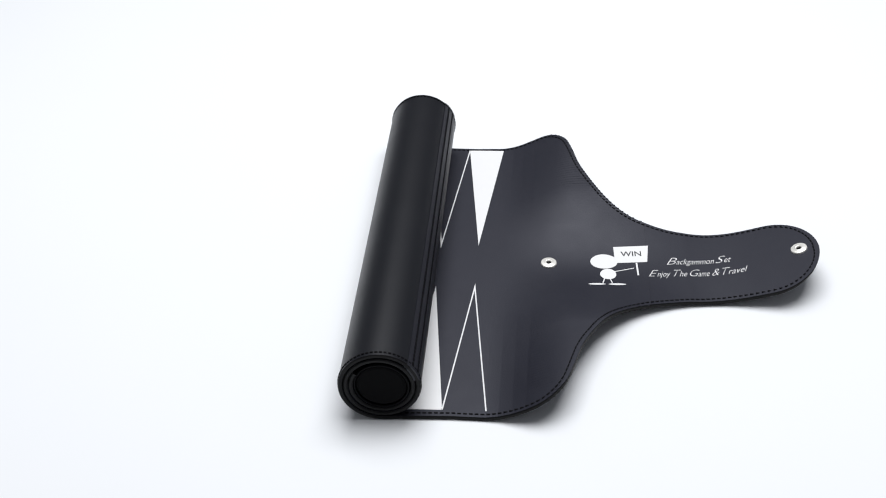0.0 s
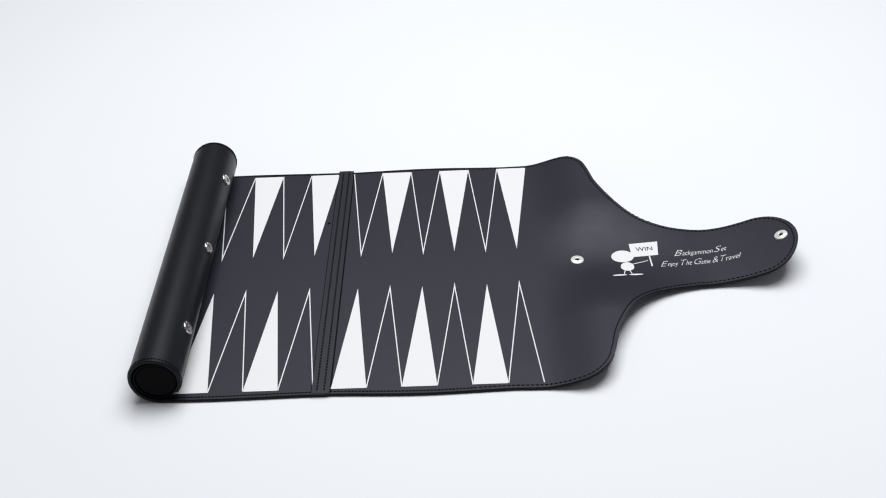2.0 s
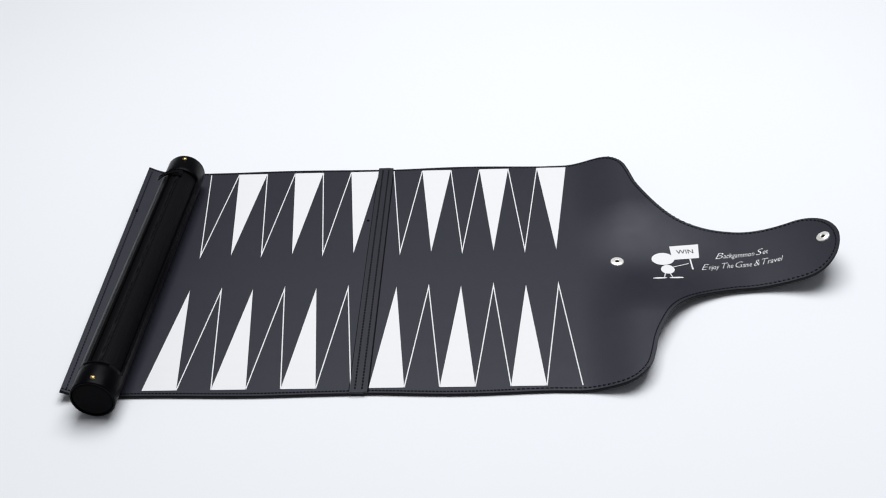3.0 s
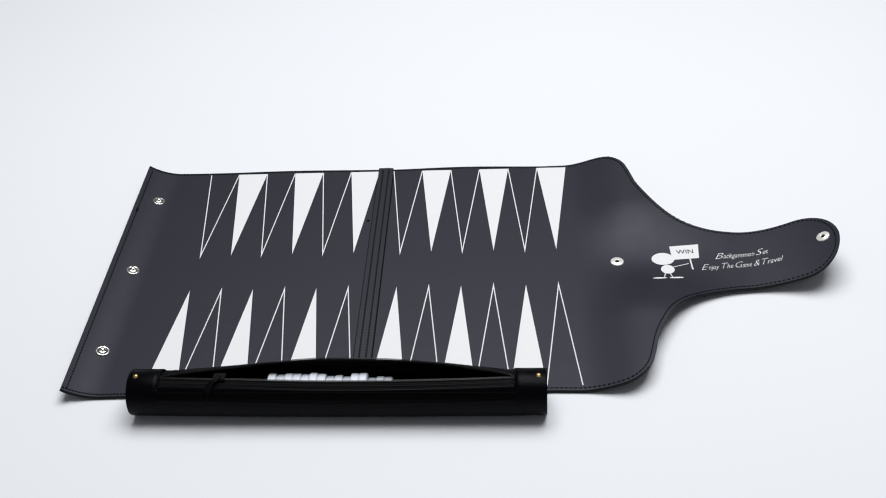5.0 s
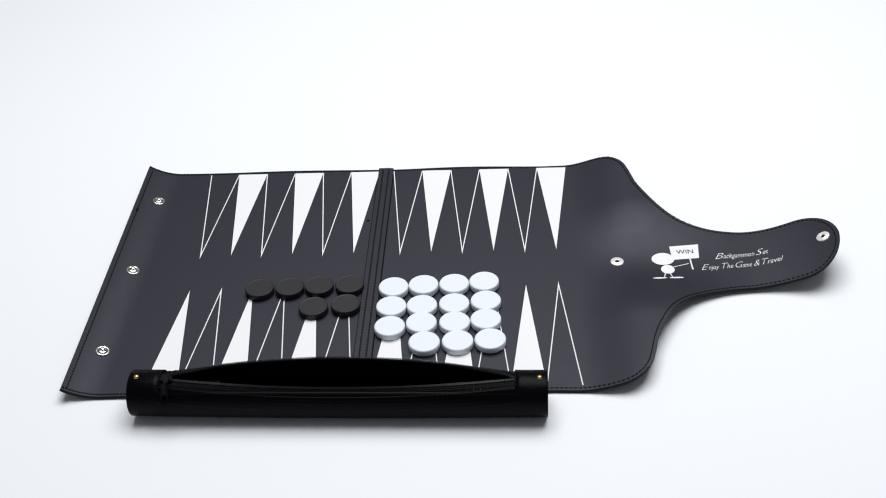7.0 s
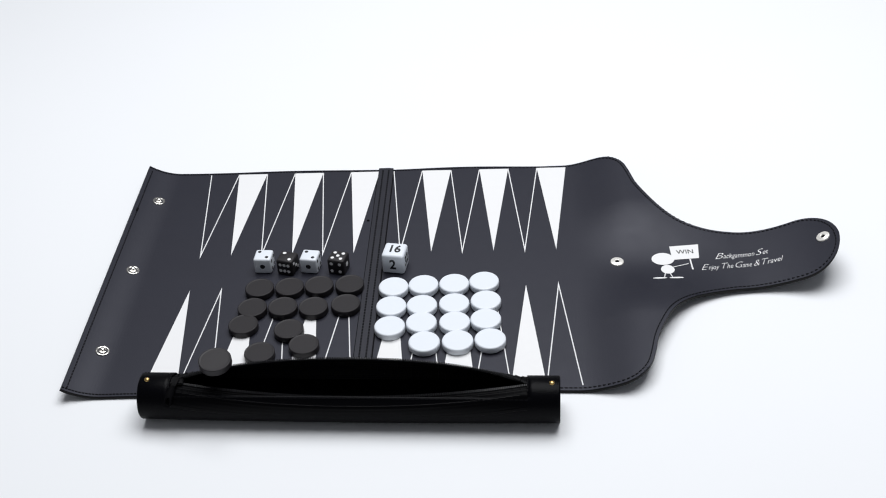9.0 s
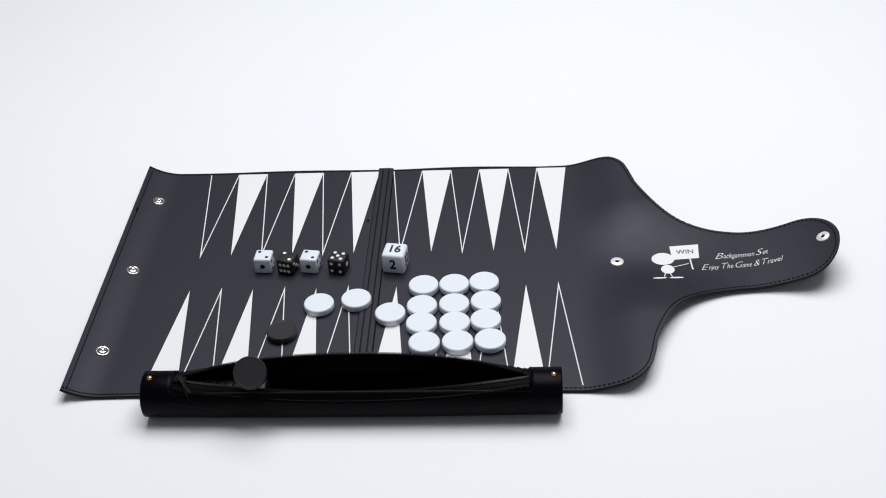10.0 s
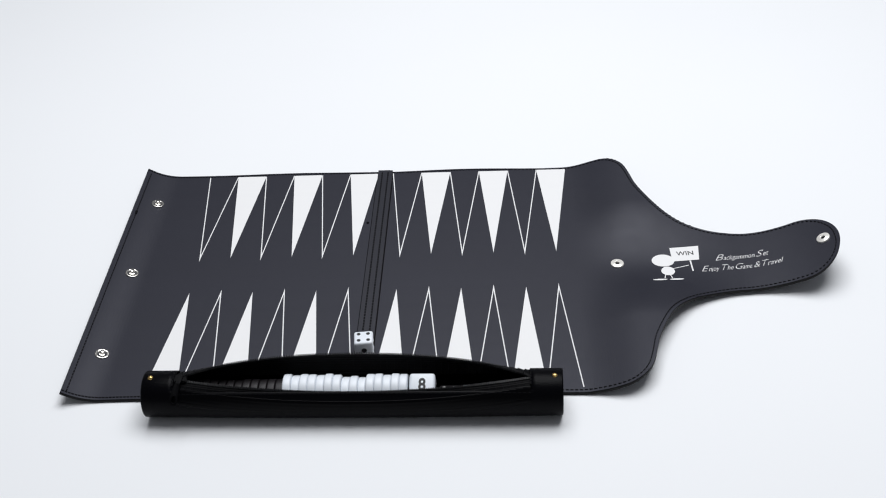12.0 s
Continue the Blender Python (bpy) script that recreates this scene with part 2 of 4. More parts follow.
def flap_panel():
    bm = bmesh.new()
    xs = [HINGE_X + (WING_X - HINGE_X) * i / 16 for i in range(17)]
    add_slab(bm, [(x, -half_width(x), half_width(x), 1, 1) for x in xs], 40)
    columns = []
    for x in [WING_X + (HANDLE_X - WING_X) * i / 40 for i in range(41)]:
        w = half_width(x)
        free = w <= WING_Y
        columns.append((x, -min(w, WING_Y), min(w, WING_Y), free, free))
    add_slab(bm, columns, 24)
    middle = flap_piece("flap_panel", bm, "shaped flap end of black leather")
    add_prints(middle, HINGE_X, 0.2, 0.0, 0.00002, 0.00030)
    sew(middle, lambda x, y: x < WING_X or (abs(y) <= WING_Y and x < HANDLE_X), "black thread stitched along the edge")
    return middle


def where_wide(w):
    """The x past the corner at which the outline has come in to w."""
    lo, hi = 0.190, 0.300
    for _ in range(40):
        mid = (lo + hi) / 2
        lo, hi = (mid, hi) if half_width(mid) > w else (lo, mid)
    return lo


def flap_wings():
    made = []
    count = 40
    cuts = [WING_Y + (0.1405 - WING_Y) * k / (count - 1) for k in range(count)] + [0.2]
    for side in (1, -1):
        for lo, hi in zip(cuts, cuts[1:]):
            end = where_wide(lo)
            bend = where_wide(hi) if hi < 0.15 else 0.190
            xs = [WING_X + (bend - WING_X) * i / 16 for i in range(16)] + [bend + (end - bend) * i / 14 for i in range(15)]
            y = (lo + min(hi, 0.1437)) / 2
            u = min(1.0, (y - WING_Y) / 0.085)
            for first, last in zip(WING_CUTS, WING_CUTS[1:] + (0.3,)):
                columns = []
                for x in sorted({x for x in xs if first < x < last} | {first, min(last, end)}):
                    w = half_width(x)
                    top, free = min(hi, max(w, lo)), w < hi + 1e-6
                    columns.append((x, lo, top, 0, free) if side > 0 else (x, -top, -lo, free, 0))
                bm = bmesh.new()
                add_slab(bm, columns, 2)
                leaf = flap_piece("flap_leaf", bm)
                sew(leaf, lambda x, y: first <= x < last and lo < side * y <= hi)
                made.append((leaf, WING_CUTS.index(first), side * y, u * u * (3 - 2 * u), side * 6 * u * (1 - u) / 0.085))
    return made


def flap_handle():
    bm = bmesh.new()
    xs = [HANDLE_X + (TIP_X - HANDLE_X) * i / 30 for i in range(31)]
    add_slab(bm, [(x, -half_width(x), half_width(x), 1, 1) for x in xs], 24)
    piece = flap_piece("flap_handle", bm, "narrow neck of black leather")
    sew(piece, lambda x, y: HANDLE_X <= x < TIP_X)
    return piece


def flap_tip():
    """The rounded tip in cross leaves, from the slogan outwards."""
    made = []
    cuts = [TIP_X + (0.340 + TIP - TIP_X) * math.sin(math.pi / 2 * k / 18) for k in range(19)]
    for lo, hi in zip(cuts, cuts[1:]):
        bm = bmesh.new()
        add_slab(bm, [(x, -half_width(x), half_width(x), 1, 1) for x in (lo, lo * 0.67 + hi * 0.33, lo * 0.33 + hi * 0.67, hi)], 24)
        leaf = flap_piece("flap_leaf", bm)
        sew(leaf, lambda x, y: lo <= x < hi)
        made.append((leaf, (lo + hi) / 2))
    return made


panel = flap_panel()
leaves = flap_wings()
handle = flap_handle()
tip_leaves = flap_tip()


def snap_mesh(kind):
    bm = bmesh.new()
    if kind == "stud":
        add_lathe(bm, [(0.0053, -0.0006), (0.0054, 0.0001), (0.0052, 0.0005), (0.0047, 0.0007), (0.0036, 0.0006), (0.0032, 0.0003), (0.0029, -0.0003), (0.0022, -0.0003),
                       (0.0019, 0.0002), (0.0017, 0.0014), (0.0020, 0.0022), (0.0017, 0.0027), (0.0009, 0.0030), (0, 0.0030)], 28)
    elif kind == "ring":
        add_lathe(bm, [(0.0016, -0.0010), (0.0016, 0.0004), (0.0019, 0.0008), (0.0024, 0.0010), (0.0026, 0.0008), (0.0042, 0.0007), (0.0049, 0.0006), (0.0051, 0.0004), (0.0052, -0.0004), (0.0052, -0.0012)], 28)
    else:
        add_lathe(bm, [(0, -0.0006), (0.0050, -0.0005), (0.0051, 0.0003), (0.0040, 0.0010), (0.0024, 0.0009), (0.0020, 0.0001), (0, 0.0001)], 28)
    return bm


def on_flap(x, y, dz=0.0):
    return Matrix.Translation((x, y, lift(x, y) + dz)) @ flap_normal(x, y).to_track_quat("Z", "Y").to_matrix().to_4x4()


tip_leaf = min(tip_leaves, key=lambda leaf: abs(leaf[1] - 0.357))[0]
for x, y, owner, label in ((0.2010, 0.0022, panel, "pale nickel snap ring"), (0.3570, 0.0020, tip_leaf, "shiny nickel snap ring at the tip")):
    part("snap", snap_mesh("ring"), CREAM, owner, label, smooth=True, m=on_flap(x, y, 0.0006))
    bm = bmesh.new()
    add_lathe(bm, [(0, -0.0003), (0.0013, -0.0003), (0.0017, -0.0001), (0.0017, -0.0008)], 20)
    part("snap_hole", bm, RIM, owner, "dark hole in the snap ring", m=on_flap(x, y, 0.0008))

# printed emblem, sign and slogan on the flap
def drape(me, x, y, turn, dz):
    c, s = math.cos(radians(turn)), math.sin(radians(turn))
    for v in me.vertices:
        px, py = x + c * v.co.x - s * v.co.y, y + s * v.co.x + c * v.co.y
        v.co = (px, py, lift(px, py) + dz + v.co.z)
    return me


CAPITAL, SMALL = 0.0106, 0.0084


def slogan(pieces, x, y, turn):
    """Pieces are (letters, start, end) in metres along the line; capitals stand taller than the rest."""
    for letters, start, end in pieces:
        capital = len(letters) == 1
        me = text_mesh("slogan", letters, CAPITAL if capital else SMALL, shear=0.5, thin=-0.00020 if capital else -0.00008, align="LEFT", base="BOTTOM_BASELINE")
        xs = [v.co.x for v in me.vertices]
        k = (end - start) / (max(xs) - min(xs))
        for v in me.vertices:
            v.co.x = start + (v.co.x - min(xs)) * k
        me.materials.append(PRINT)
        part("slogan", None, None, handle, "white printed slogan", data=drape(me, x, y, turn, 0.0002))


slogan([("B", 0.0, 0.0072), ("ackgammon", 0.0062, 0.0305), ("S", 0.0312, 0.0378), ("et", 0.0366, 0.0412)], 0.2772, 0.0024, 2)
slogan([("E", 0.0, 0.0066), ("njoy", 0.0054, 0.0140), ("T", 0.0160, 0.0212), ("he", 0.0196, 0.0246), ("G", 0.0262, 0.0328), ("ame", 0.0314, 0.0388), ("&", 0.0402, 0.0450),
        ("T", 0.0466, 0.0520), ("ravel", 0.0502, 0.0625)], 0.2650, -0.0108, 2)


def flat_print(name, outlines, material, label, dz=0.0001):
    bm = bmesh.new()
    for poly in [clip_x(p, x0 / 1000, (x0 + 2) / 1000) for p in outlines for x0 in range(220, 290, 2)]:
        if not poly:
            continue
        add_prism(bm, poly, lambda x, y: lift(x, y) + dz, lambda x, y: lift(x, y) + dz + 0.00015)
    part(name, bm, material, panel, label)


def oval(cx, cy, rx, ry, n=28, turn=0.0):
    t = radians(turn)
    return [(cx + rx * math.cos(a) * math.cos(t) - ry * math.sin(a) * math.sin(t), cy + rx * math.cos(a) * math.sin(t) + ry * math.sin(a) * math.cos(t))
            for a in (2 * math.pi * i / n for i in range(n))]


flat_print("sign_print", [[(0.2432, 0.0190), (0.2440, 0.0038), (0.2648, 0.0050), (0.2660, 0.0212)], bar_line((0.2578, 0.0042), (0.2584, -0.0095), 0.0011)], PRINT, "white printed sign board")
me = text_mesh("sign_word", "WIN", 0.0066, thin=0.00006)
me.materials.append(INK)
part("sign_word", None, None, panel, "black word on the sign board", data=drape(me, 0.2548, 0.0125, 3, 0.0005))
flat_print("emblem_print", [oval(0.2368, 0.0048, 0.0088, 0.0072), oval(0.2392, -0.0088, 0.0052, 0.0062), oval(0.2318, -0.0218, 0.0055, 0.0011, turn=3), oval(0.2445, -0.0212, 0.0055, 0.0011, turn=3),
                            bar_line((0.2370, -0.013), (0.2355, -0.0200), 0.0007), bar_line((0.2400, -0.013), (0.2415, -0.0200), 0.0007), bar_line((0.2420, -0.006), (0.2560, -0.0015), 0.0007)],
           PRINT, "plain white printed emblem")

# the part that rolls: narrow strips, each pivoting on its neighbour
strips = []
for i in range(STRIPS):
    hi = HINGE_X - i * STEP
    lo = hi - STEP
    w = [half_width(hi), half_width(lo)]
    bm = bmesh.new()
    section = []
    for x, ww in ((0.0, w[0]), (-STEP, w[1])):
        prof = [(-ww + 0.0006, 0.0), (-ww, 0.0006), (-ww, MAT_T - 0.0006), (-ww + 0.0006, MAT_T), (ww - 0.0006, MAT_T), (ww, MAT_T - 0.0006), (ww, 0.0006), (ww - 0.0006, 0.0)]
        section.append([bm.verts.new((x, y, z)) for y, z in prof])
    a, b = section
    for k in range(8):
        bm.faces.new((a[k], a[(k + 1) % 8], b[(k + 1) % 8], b[k]))
    bm.faces.new(a)
    bm.faces.new(b[::-1])
    me = mesh_of(bm, "mat_strip", [LEATHER, RIM, OUTER], True)
    lean = math.sin(STEP / 2 / 0.0225)
    normals = []
    for p in me.polygons:
        p.material_index = 1 if abs(p.normal.y) > 0.5 or (i == STRIPS - 1 and p.normal.x < -0.5) else 2 if p.normal.z < -0.9 else 0
        for k in p.vertices:
            if p.normal.z < -0.9:
                normals.append(Vector((lean if me.vertices[k].co.x > -STEP / 2 else -lean, 0, -1)).normalized())
            else:
                normals.append(p.normal.copy())
    me.normals_split_custom_set(normals)
    ob = part("mat_strip", None, None, mat, data=me)
    strips.append(ob)
    add_prints(ob, lo, hi, hi, MAT_T + 0.00002, MAT_T + 0.00018)
    bm = bmesh.new()
    for side in (1, -1):
        y = side * ((w[0] + w[1]) / 2 - 0.0027)
        for z in (MAT_T + 0.0001, -0.0001):
            add_box(bm, -STEP * 0.86, -STEP * 0.18, y - 0.00038, y + 0.00038, z - 0.0004, z + 0.0004)
    if i == STRIPS - 2:
        y = -0.140
        while y < 0.140:
            add_box(bm, -STEP * 0.68, -STEP * 0.30, y - 0.001, y + 0.001, MAT_T - 0.0003, MAT_T + 0.0003)
            add_box(bm, -STEP * 0.6, -STEP * 0.38, y - 0.001, y + 0.001, -0.0004, 0.0003)
            y += 0.0033
    tagged(part("stitching", bm, THREAD, ob), kind="stuff")
    mid = (hi + lo) / 2
    if lo < 0.0028 <= hi:
        bm = bmesh.new()
        add_box(bm, 0.0026 - hi, 0.0031 - hi, -0.140, 0.140, MAT_T - 0.0002, MAT_T + 0.0001)
        part("seam_shade_line", bm, THREAD, ob, "thin dark strip painted as the band's edge shadow")
    # the shadow at the band's right edge, laid on as a thread-black strip
    if BAR[1] <= mid < BAR[1] + STEP:
        bm = bmesh.new()
        add_box(bm, -STEP, -STEP + 0.0009, -0.142, 0.142, MAT_T - 0.0002, MAT_T + 0.0001)
        part("seam_shade_line", bm, THREAD, ob, "dark strip painted as the band's edge shadow")
    if lo < -0.0005 <= hi:
        bm = bmesh.new()
        add_lathe(bm, [(0, -0.0004), (0.0010, -0.0002), (0.0012, 0.0004), (0.0006, 0.0009), (0, 0.0010)], 10, pose(-STEP * 0.4, 0.0655, MAT_T))
        part("thread_knot", bm, THREAD, ob, "tiny black thread knot", smooth=True)
    if i == STRIPS - 2:
        bm = bmesh.new()
        for dy in (0.0, 0.0016, 0.0030):
            add_lathe(bm, [(0, -0.0004), (0.0009, -0.0002), (0.0010, 0.0004), (0.0005, 0.0008), (0, 0.0009)], 10, pose(-STEP * 0.5, 0.0775 + dy, MAT_T))
        part("thread_knot", bm, THREAD, ob, "tiny black thread knot", smooth=True)
    if BAR[0] < mid < BAR[1]:
        bm = bmesh.new()
        add_box(bm, -STEP, 0, 0.0002 - w[0], w[0] - 0.0002, -0.0003, MAT_T + 0.0014)
        bar = part("centre_band", bm, BINDING, ob, "raised leather band across the middle")
        if not (BAR[0] + STEP < mid < BAR[0] + 2 * STEP or BAR[1] - 2 * STEP < mid < BAR[1] - STEP):
            continue
        bm = bmesh.new()
        y = -0.139
        while y < 0.139:
            for z in (MAT_T + 0.0013, -0.0002):
                add_box(bm, -STEP * 0.75, -STEP * 0.25, y - 0.0011, y + 0.0011, z - 0.0004, z + 0.0003)
            y += 0.0033
        tagged(part("stitching", bm, THREAD, bar), kind="stuff")

snap_strip = int((HINGE_X + 0.1845) / STEP)
for y in (-0.0960, 0.0012, 0.0985):
    m = pose(snap_strip * STEP - HINGE_X - 0.1845, y, MAT_T + 0.0003)
    snap = part("snap", snap_mesh("stud"), STEEL, strips[snap_strip], "shiny nickel snap stud", smooth=True, m=m)
    part("snap_cap", snap_mesh("cap"), STEEL, strips[snap_strip], "nickel snap cap on the back", smooth=True, m=pose(m.translation.x, y, -0.0002, 180))

# ---- the zip pouch ----
HALF = 0.1433
pouch = thing("zip_pouch", "round black leather zip pouch with brass rivets", "pouch")


def ring_point(r, deg):
    """A point of the tube's section; 0 is its top, positive angles towards the camera side (-y)."""
    a = radians(deg)
    return (-r * math.sin(a), r * math.cos(a))


SLOT = (-62.0, 44.0)
SLOT_X = 0.1212
ZIP_DEG = 6.0


def pouch_body():
    bm = bmesh.new()
    xs = [-HALF, -HALF + 0.001, -SLOT_X - 0.004, -SLOT_X] + [-SLOT_X + 2 * SLOT_X * k / 20 for k in range(1, 20)] + [SLOT_X, SLOT_X + 0.004, HALF - 0.001, HALF]
    n = 60
    degs = [SLOT[1] + (360 - (SLOT[1] - SLOT[0])) * k / 44 for k in range(45)] + [SLOT[0] + (SLOT[1] - SLOT[0]) * k / 16 for k in range(1, 16)]
    outer, inner = [], []
    for x in xs:
        e = 0.0004 if abs(x) > HALF - 0.0005 else 0.0
        # the full middle bulges a little towards the front
        sag = lambda d: 0.0011 * (1 - (x / HALF) ** 2) * math.sin(math.pi * (d - 76) / 104) ** 2 if 76 < d < 180 else 0.0
        outer.append([bm.verts.new((x, *ring_point(POUCH_R - e + sag(d), d))) for d in degs])
        inner.append([bm.verts.new((x, *ring_point(POUCH_R - 0.0013 + sag(d), d))) for d in degs])
    nd = len(degs)
    last = len(xs) - 1
    for i in range(last):
        hole_x = -SLOT_X - 1e-6 < xs[i] and xs[i + 1] < SLOT_X + 1e-6
        for j in range(nd):
            k = (j + 1) % nd
            if hole_x and j >= 44:
                continue
            bm.faces.new((outer[i][j], outer[i][k], outer[i + 1][k], outer[i + 1][j]))
            bm.faces.new((inner[i][j], inner[i + 1][j], inner[i + 1][k], inner[i][k]))
        if hole_x:
            for j in (44, 0):
                bm.faces.new((outer[i][j], outer[i + 1][j], inner[i + 1][j], inner[i][j]))
    for i in (0, last):
        for j in range(nd):
            k = (j + 1) % nd
            bm.faces.new((outer[i][j], outer[i][k], inner[i][k], inner[i][j]))
    for i in (3, 23):
        for j in range(44, nd):
            k = (j + 1) % nd
            bm.faces.new((outer[i][j], outer[i][k], inner[i][k], inner[i][j]))
    body = part("body", bm, POUCH_LEATHER, pouch, smooth=True)
    for x in (-HALF + 0.0012, HALF - 0.0012):
        bm = bmesh.new()
        s = 1 if x > 0 else -1
        add_lathe(bm, [(0, 0.0009), (0.0125, 0.0009), (0.0138, 0.0005), (0.0148, -0.0006), (0.0148, -0.0016), (0, -0.0016)], 40, pose(x, 0, 0, 0, 90 * s))
        part("end_cap", bm, LINING, pouch, "flat black end disc", smooth=False)
    for x in (-HALF + 0.0056, HALF - 0.0056):
        bm = bmesh.new()
        add_lathe(bm, [(0.0019, -0.0006), (0.0019, 0.0003), (0.0012, 0.0010), (0, 0.0012)], 16)
        y, z = ring_point(POUCH_R, 4)
        part("rivet", bm, BRASS, pouch, "small brass rivet", smooth=True, m=pose(x, y, z, 4))
    for x in (-SLOT_X - 0.0005, SLOT_X + 0.0005):
        bm = bmesh.new()
        for d in range(-20, 33, 9):
            y, z = ring_point(POUCH_R + 0.0001, d)
            add_box(bm, x - 0.0004, x + 0.0004, -0.001, 0.001, -0.0003, 0.0003, pose(0, y, z, d))
        tagged(part("stitching", bm, THREAD, pouch), kind="stuff")
    # stitches beside the opening
    bm = bmesh.new()
    for deg in (SLOT[1] + 5, SLOT[0] - 5):
        x = -SLOT_X
        while x < SLOT_X:
            y, z = ring_point(POUCH_R + 0.0001, deg)
            add_box(bm, x, x + 0.0021, -0.0003, 0.0003, -0.0003, 0.0003, pose(0, y, z, deg))
            x += 0.0033
    tagged(part("stitching", bm, THREAD, pouch), kind="stuff")
    for x in (-0.0960, 0.0, 0.0960):
        y, z = ring_point(POUCH_R, 186)
        part("snap", snap_mesh("cap"), STEEL, pouch, "nickel snap socket", smooth=True, m=pose(x, y, z, 186))
    return body


pouch_body()

# each zip lip is a row of short leather pieces that fold aside one by one
LIP_N = 52
lips, skins = [], []
for side, d_edge, d_root in ((-1, ZIP_DEG, SLOT[0] - 6), (1, ZIP_DEG, SLOT[1] + 42)):
    r = POUCH_R - 0.0016
    bm = bmesh.new()
    length = 2 * SLOT_X / LIP_N
    sect = []
    steps = 16
    for x in (-length / 2, length / 2):
        row = []
        for k in range(steps + 1):
            d = d_edge + (d_root - d_edge) * k / steps
            row.append((bm.verts.new((x, *ring_point(r, d))), bm.verts.new((x, *ring_point(r - 0.0008, d)))))
        sect.append(row)
    for k in range(steps):
        for s in (0, 1):
            bm.faces.new((sect[0][k][s], sect[1][k][s], sect[1][k + 1][s], sect[0][k + 1][s]))
        for e in (0, 1):
            bm.faces.new((sect[e][k][0], sect[e][k][1], sect[e][k + 1][1], sect[e][k + 1][0]))
    for k in (0, steps):
        bm.faces.new((sect[0][k][0], sect[1][k][0], sect[1][k][1], sect[0][k][1]))
    lip_mesh = mesh_of(bm, "zip_lip", TAPE)
    bm = bmesh.new()
    for k in range(4):
        x = -length / 2 + (k + 0.5) * length / 4
        y, z = ring_point(r, d_edge + side * 1.5)
        add_box(bm, x - 0.00032, x + 0.00032, -0.0008, 0.0008, -0.0008, 0.0009, pose(0, y, z, d_edge))
    teeth_mesh = mesh_of(bm, "teeth", TEETH)
    # the leather beside the zip, a creased skin over the tube
    bm = bmesh.new()
    first, last = 30, 74
    skin = []
    for x in (-length / 2 - 0.0002, length / 2 + 0.0002):
        for dr in (-0.0004, 0.0003):
            skin.append([bm.verts.new((x, *ring_point(POUCH_R + (dr if 0 < k < 12 else min(dr, 0.0)), first + (last - first) * k / 12))) for k in range(13)])
    for k in range(12):
        bm.faces.new((skin[0][k], skin[2][k], skin[2][k + 1], skin[0][k + 1]))
        bm.faces.new((skin[1][k], skin[1][k + 1], skin[3][k + 1], skin[3][k]))
    for k in (0, 12):
        bm.faces.new((skin[0][k], skin[1][k], skin[3][k], skin[2][k]))
    skin_mesh = mesh_of(bm, "leather_edge", CREASED, True)
    for i in range(LIP_N):
        x = -SLOT_X + (i + 0.5) * length
        ob = part("zip_lip", None, None, pouch, "", data=lip_mesh, m=pose(x, 0, 0))
        part("teeth", None, None, ob, "fine black zip teeth", data=teeth_mesh)
        if side > 0:
            skins.append((part("leather_edge", None, None, pouch, "creased leather beside the zip", data=skin_mesh, m=pose(x, 0, 0)), side, x))
        lips.append((ob, side, x))

bm = bmesh.new()
add_box(bm, -0.0042, 0.0042, -0.0034, 0.0034, -0.0008, 0.0014)
bmesh.ops.bevel(bm, geom=bm.edges[:], offset=0.0006, segments=2, affect="EDGES")
slider = part("zip_slider", bm, ZIP_METAL, pouch, "black metal zip slider", m=pose(0, 0, POUCH_R))
bm = bmesh.new()
add_box(bm, -0.0016, 0.0016, -0.0050, 0.0006, 0.0, 0.0010)
outer, inner = [], []
for k in range(32):
    a = 2 * math.pi * k / 32
    c, sn = math.cos(a), math.sin(a)
    outer.append((0.0033 * c * (1.0 if sn < 0 else 0.86), -0.0160 + 0.0030 * sn if sn < 0 else -0.0160 + 0.0125 * sn))
    inner.append((0.0017 * c, -0.0158 + (0.0018 if sn < 0 else 0.0030) * sn))
ring = [[bm.verts.new((x, y, z)) for x, y in line] for line in (outer, inner) for z in (0.0, 0.0010)]
for k in range(32):
    j = (k + 1) % 32
    for a, b in ((0, 1), (1, 3), (3, 2), (2, 0)):
        bm.faces.new((ring[a][k], ring[a][j], ring[b][j], ring[b][k]))
for v in bm.verts:
    bend = v.co.y / 0.021
    out = 0.0014 + v.co.z
    v.co.y, v.co.z = (0.021 + out) * math.sin(bend), (0.021 + out) * math.cos(bend) - 0.021
zip_pull = part("zip_pull", bm, ZIP_METAL, slider, "flat black metal pull tab")

# ---- checkers ----
CHK_R, CHK_T = 0.0115, 0.0057


def checker_mesh(material, radius, height, b, hollow):
    bm = bmesh.new()
    prof = [(0, 0)] + [(radius - b + b * math.sin(a), b - b * math.cos(a)) for a in (0, 0.4, 0.8, 1.2, 1.571)]
    prof += [(radius - b + b * math.cos(a), height - b + b * math.sin(a)) for a in (0, 0.4, 0.8, 1.2, 1.571)]
    prof += [(radius - b - 0.0007, height - hollow), (radius - b - 0.0010, height - hollow), (0, height - hollow)]
    add_lathe(bm, prof, 48)
    return mesh_of(bm, "checker", material, True)


white_mesh, black_mesh = checker_mesh(WHITE_PLASTIC, CHK_R, CHK_T, 0.0013, 0.0001), checker_mesh(BLACK_PLASTIC, 0.0112, 0.0052, 0.0008, 0.0003)
white = [tagged(new("checker", white_mesh), "glossy white round plastic checker", "checker", "white checkers") for _ in range(15)]
black = [tagged(new("checker", black_mesh), "matte black round plastic checker", "checker", "black checkers") for _ in range(15)]

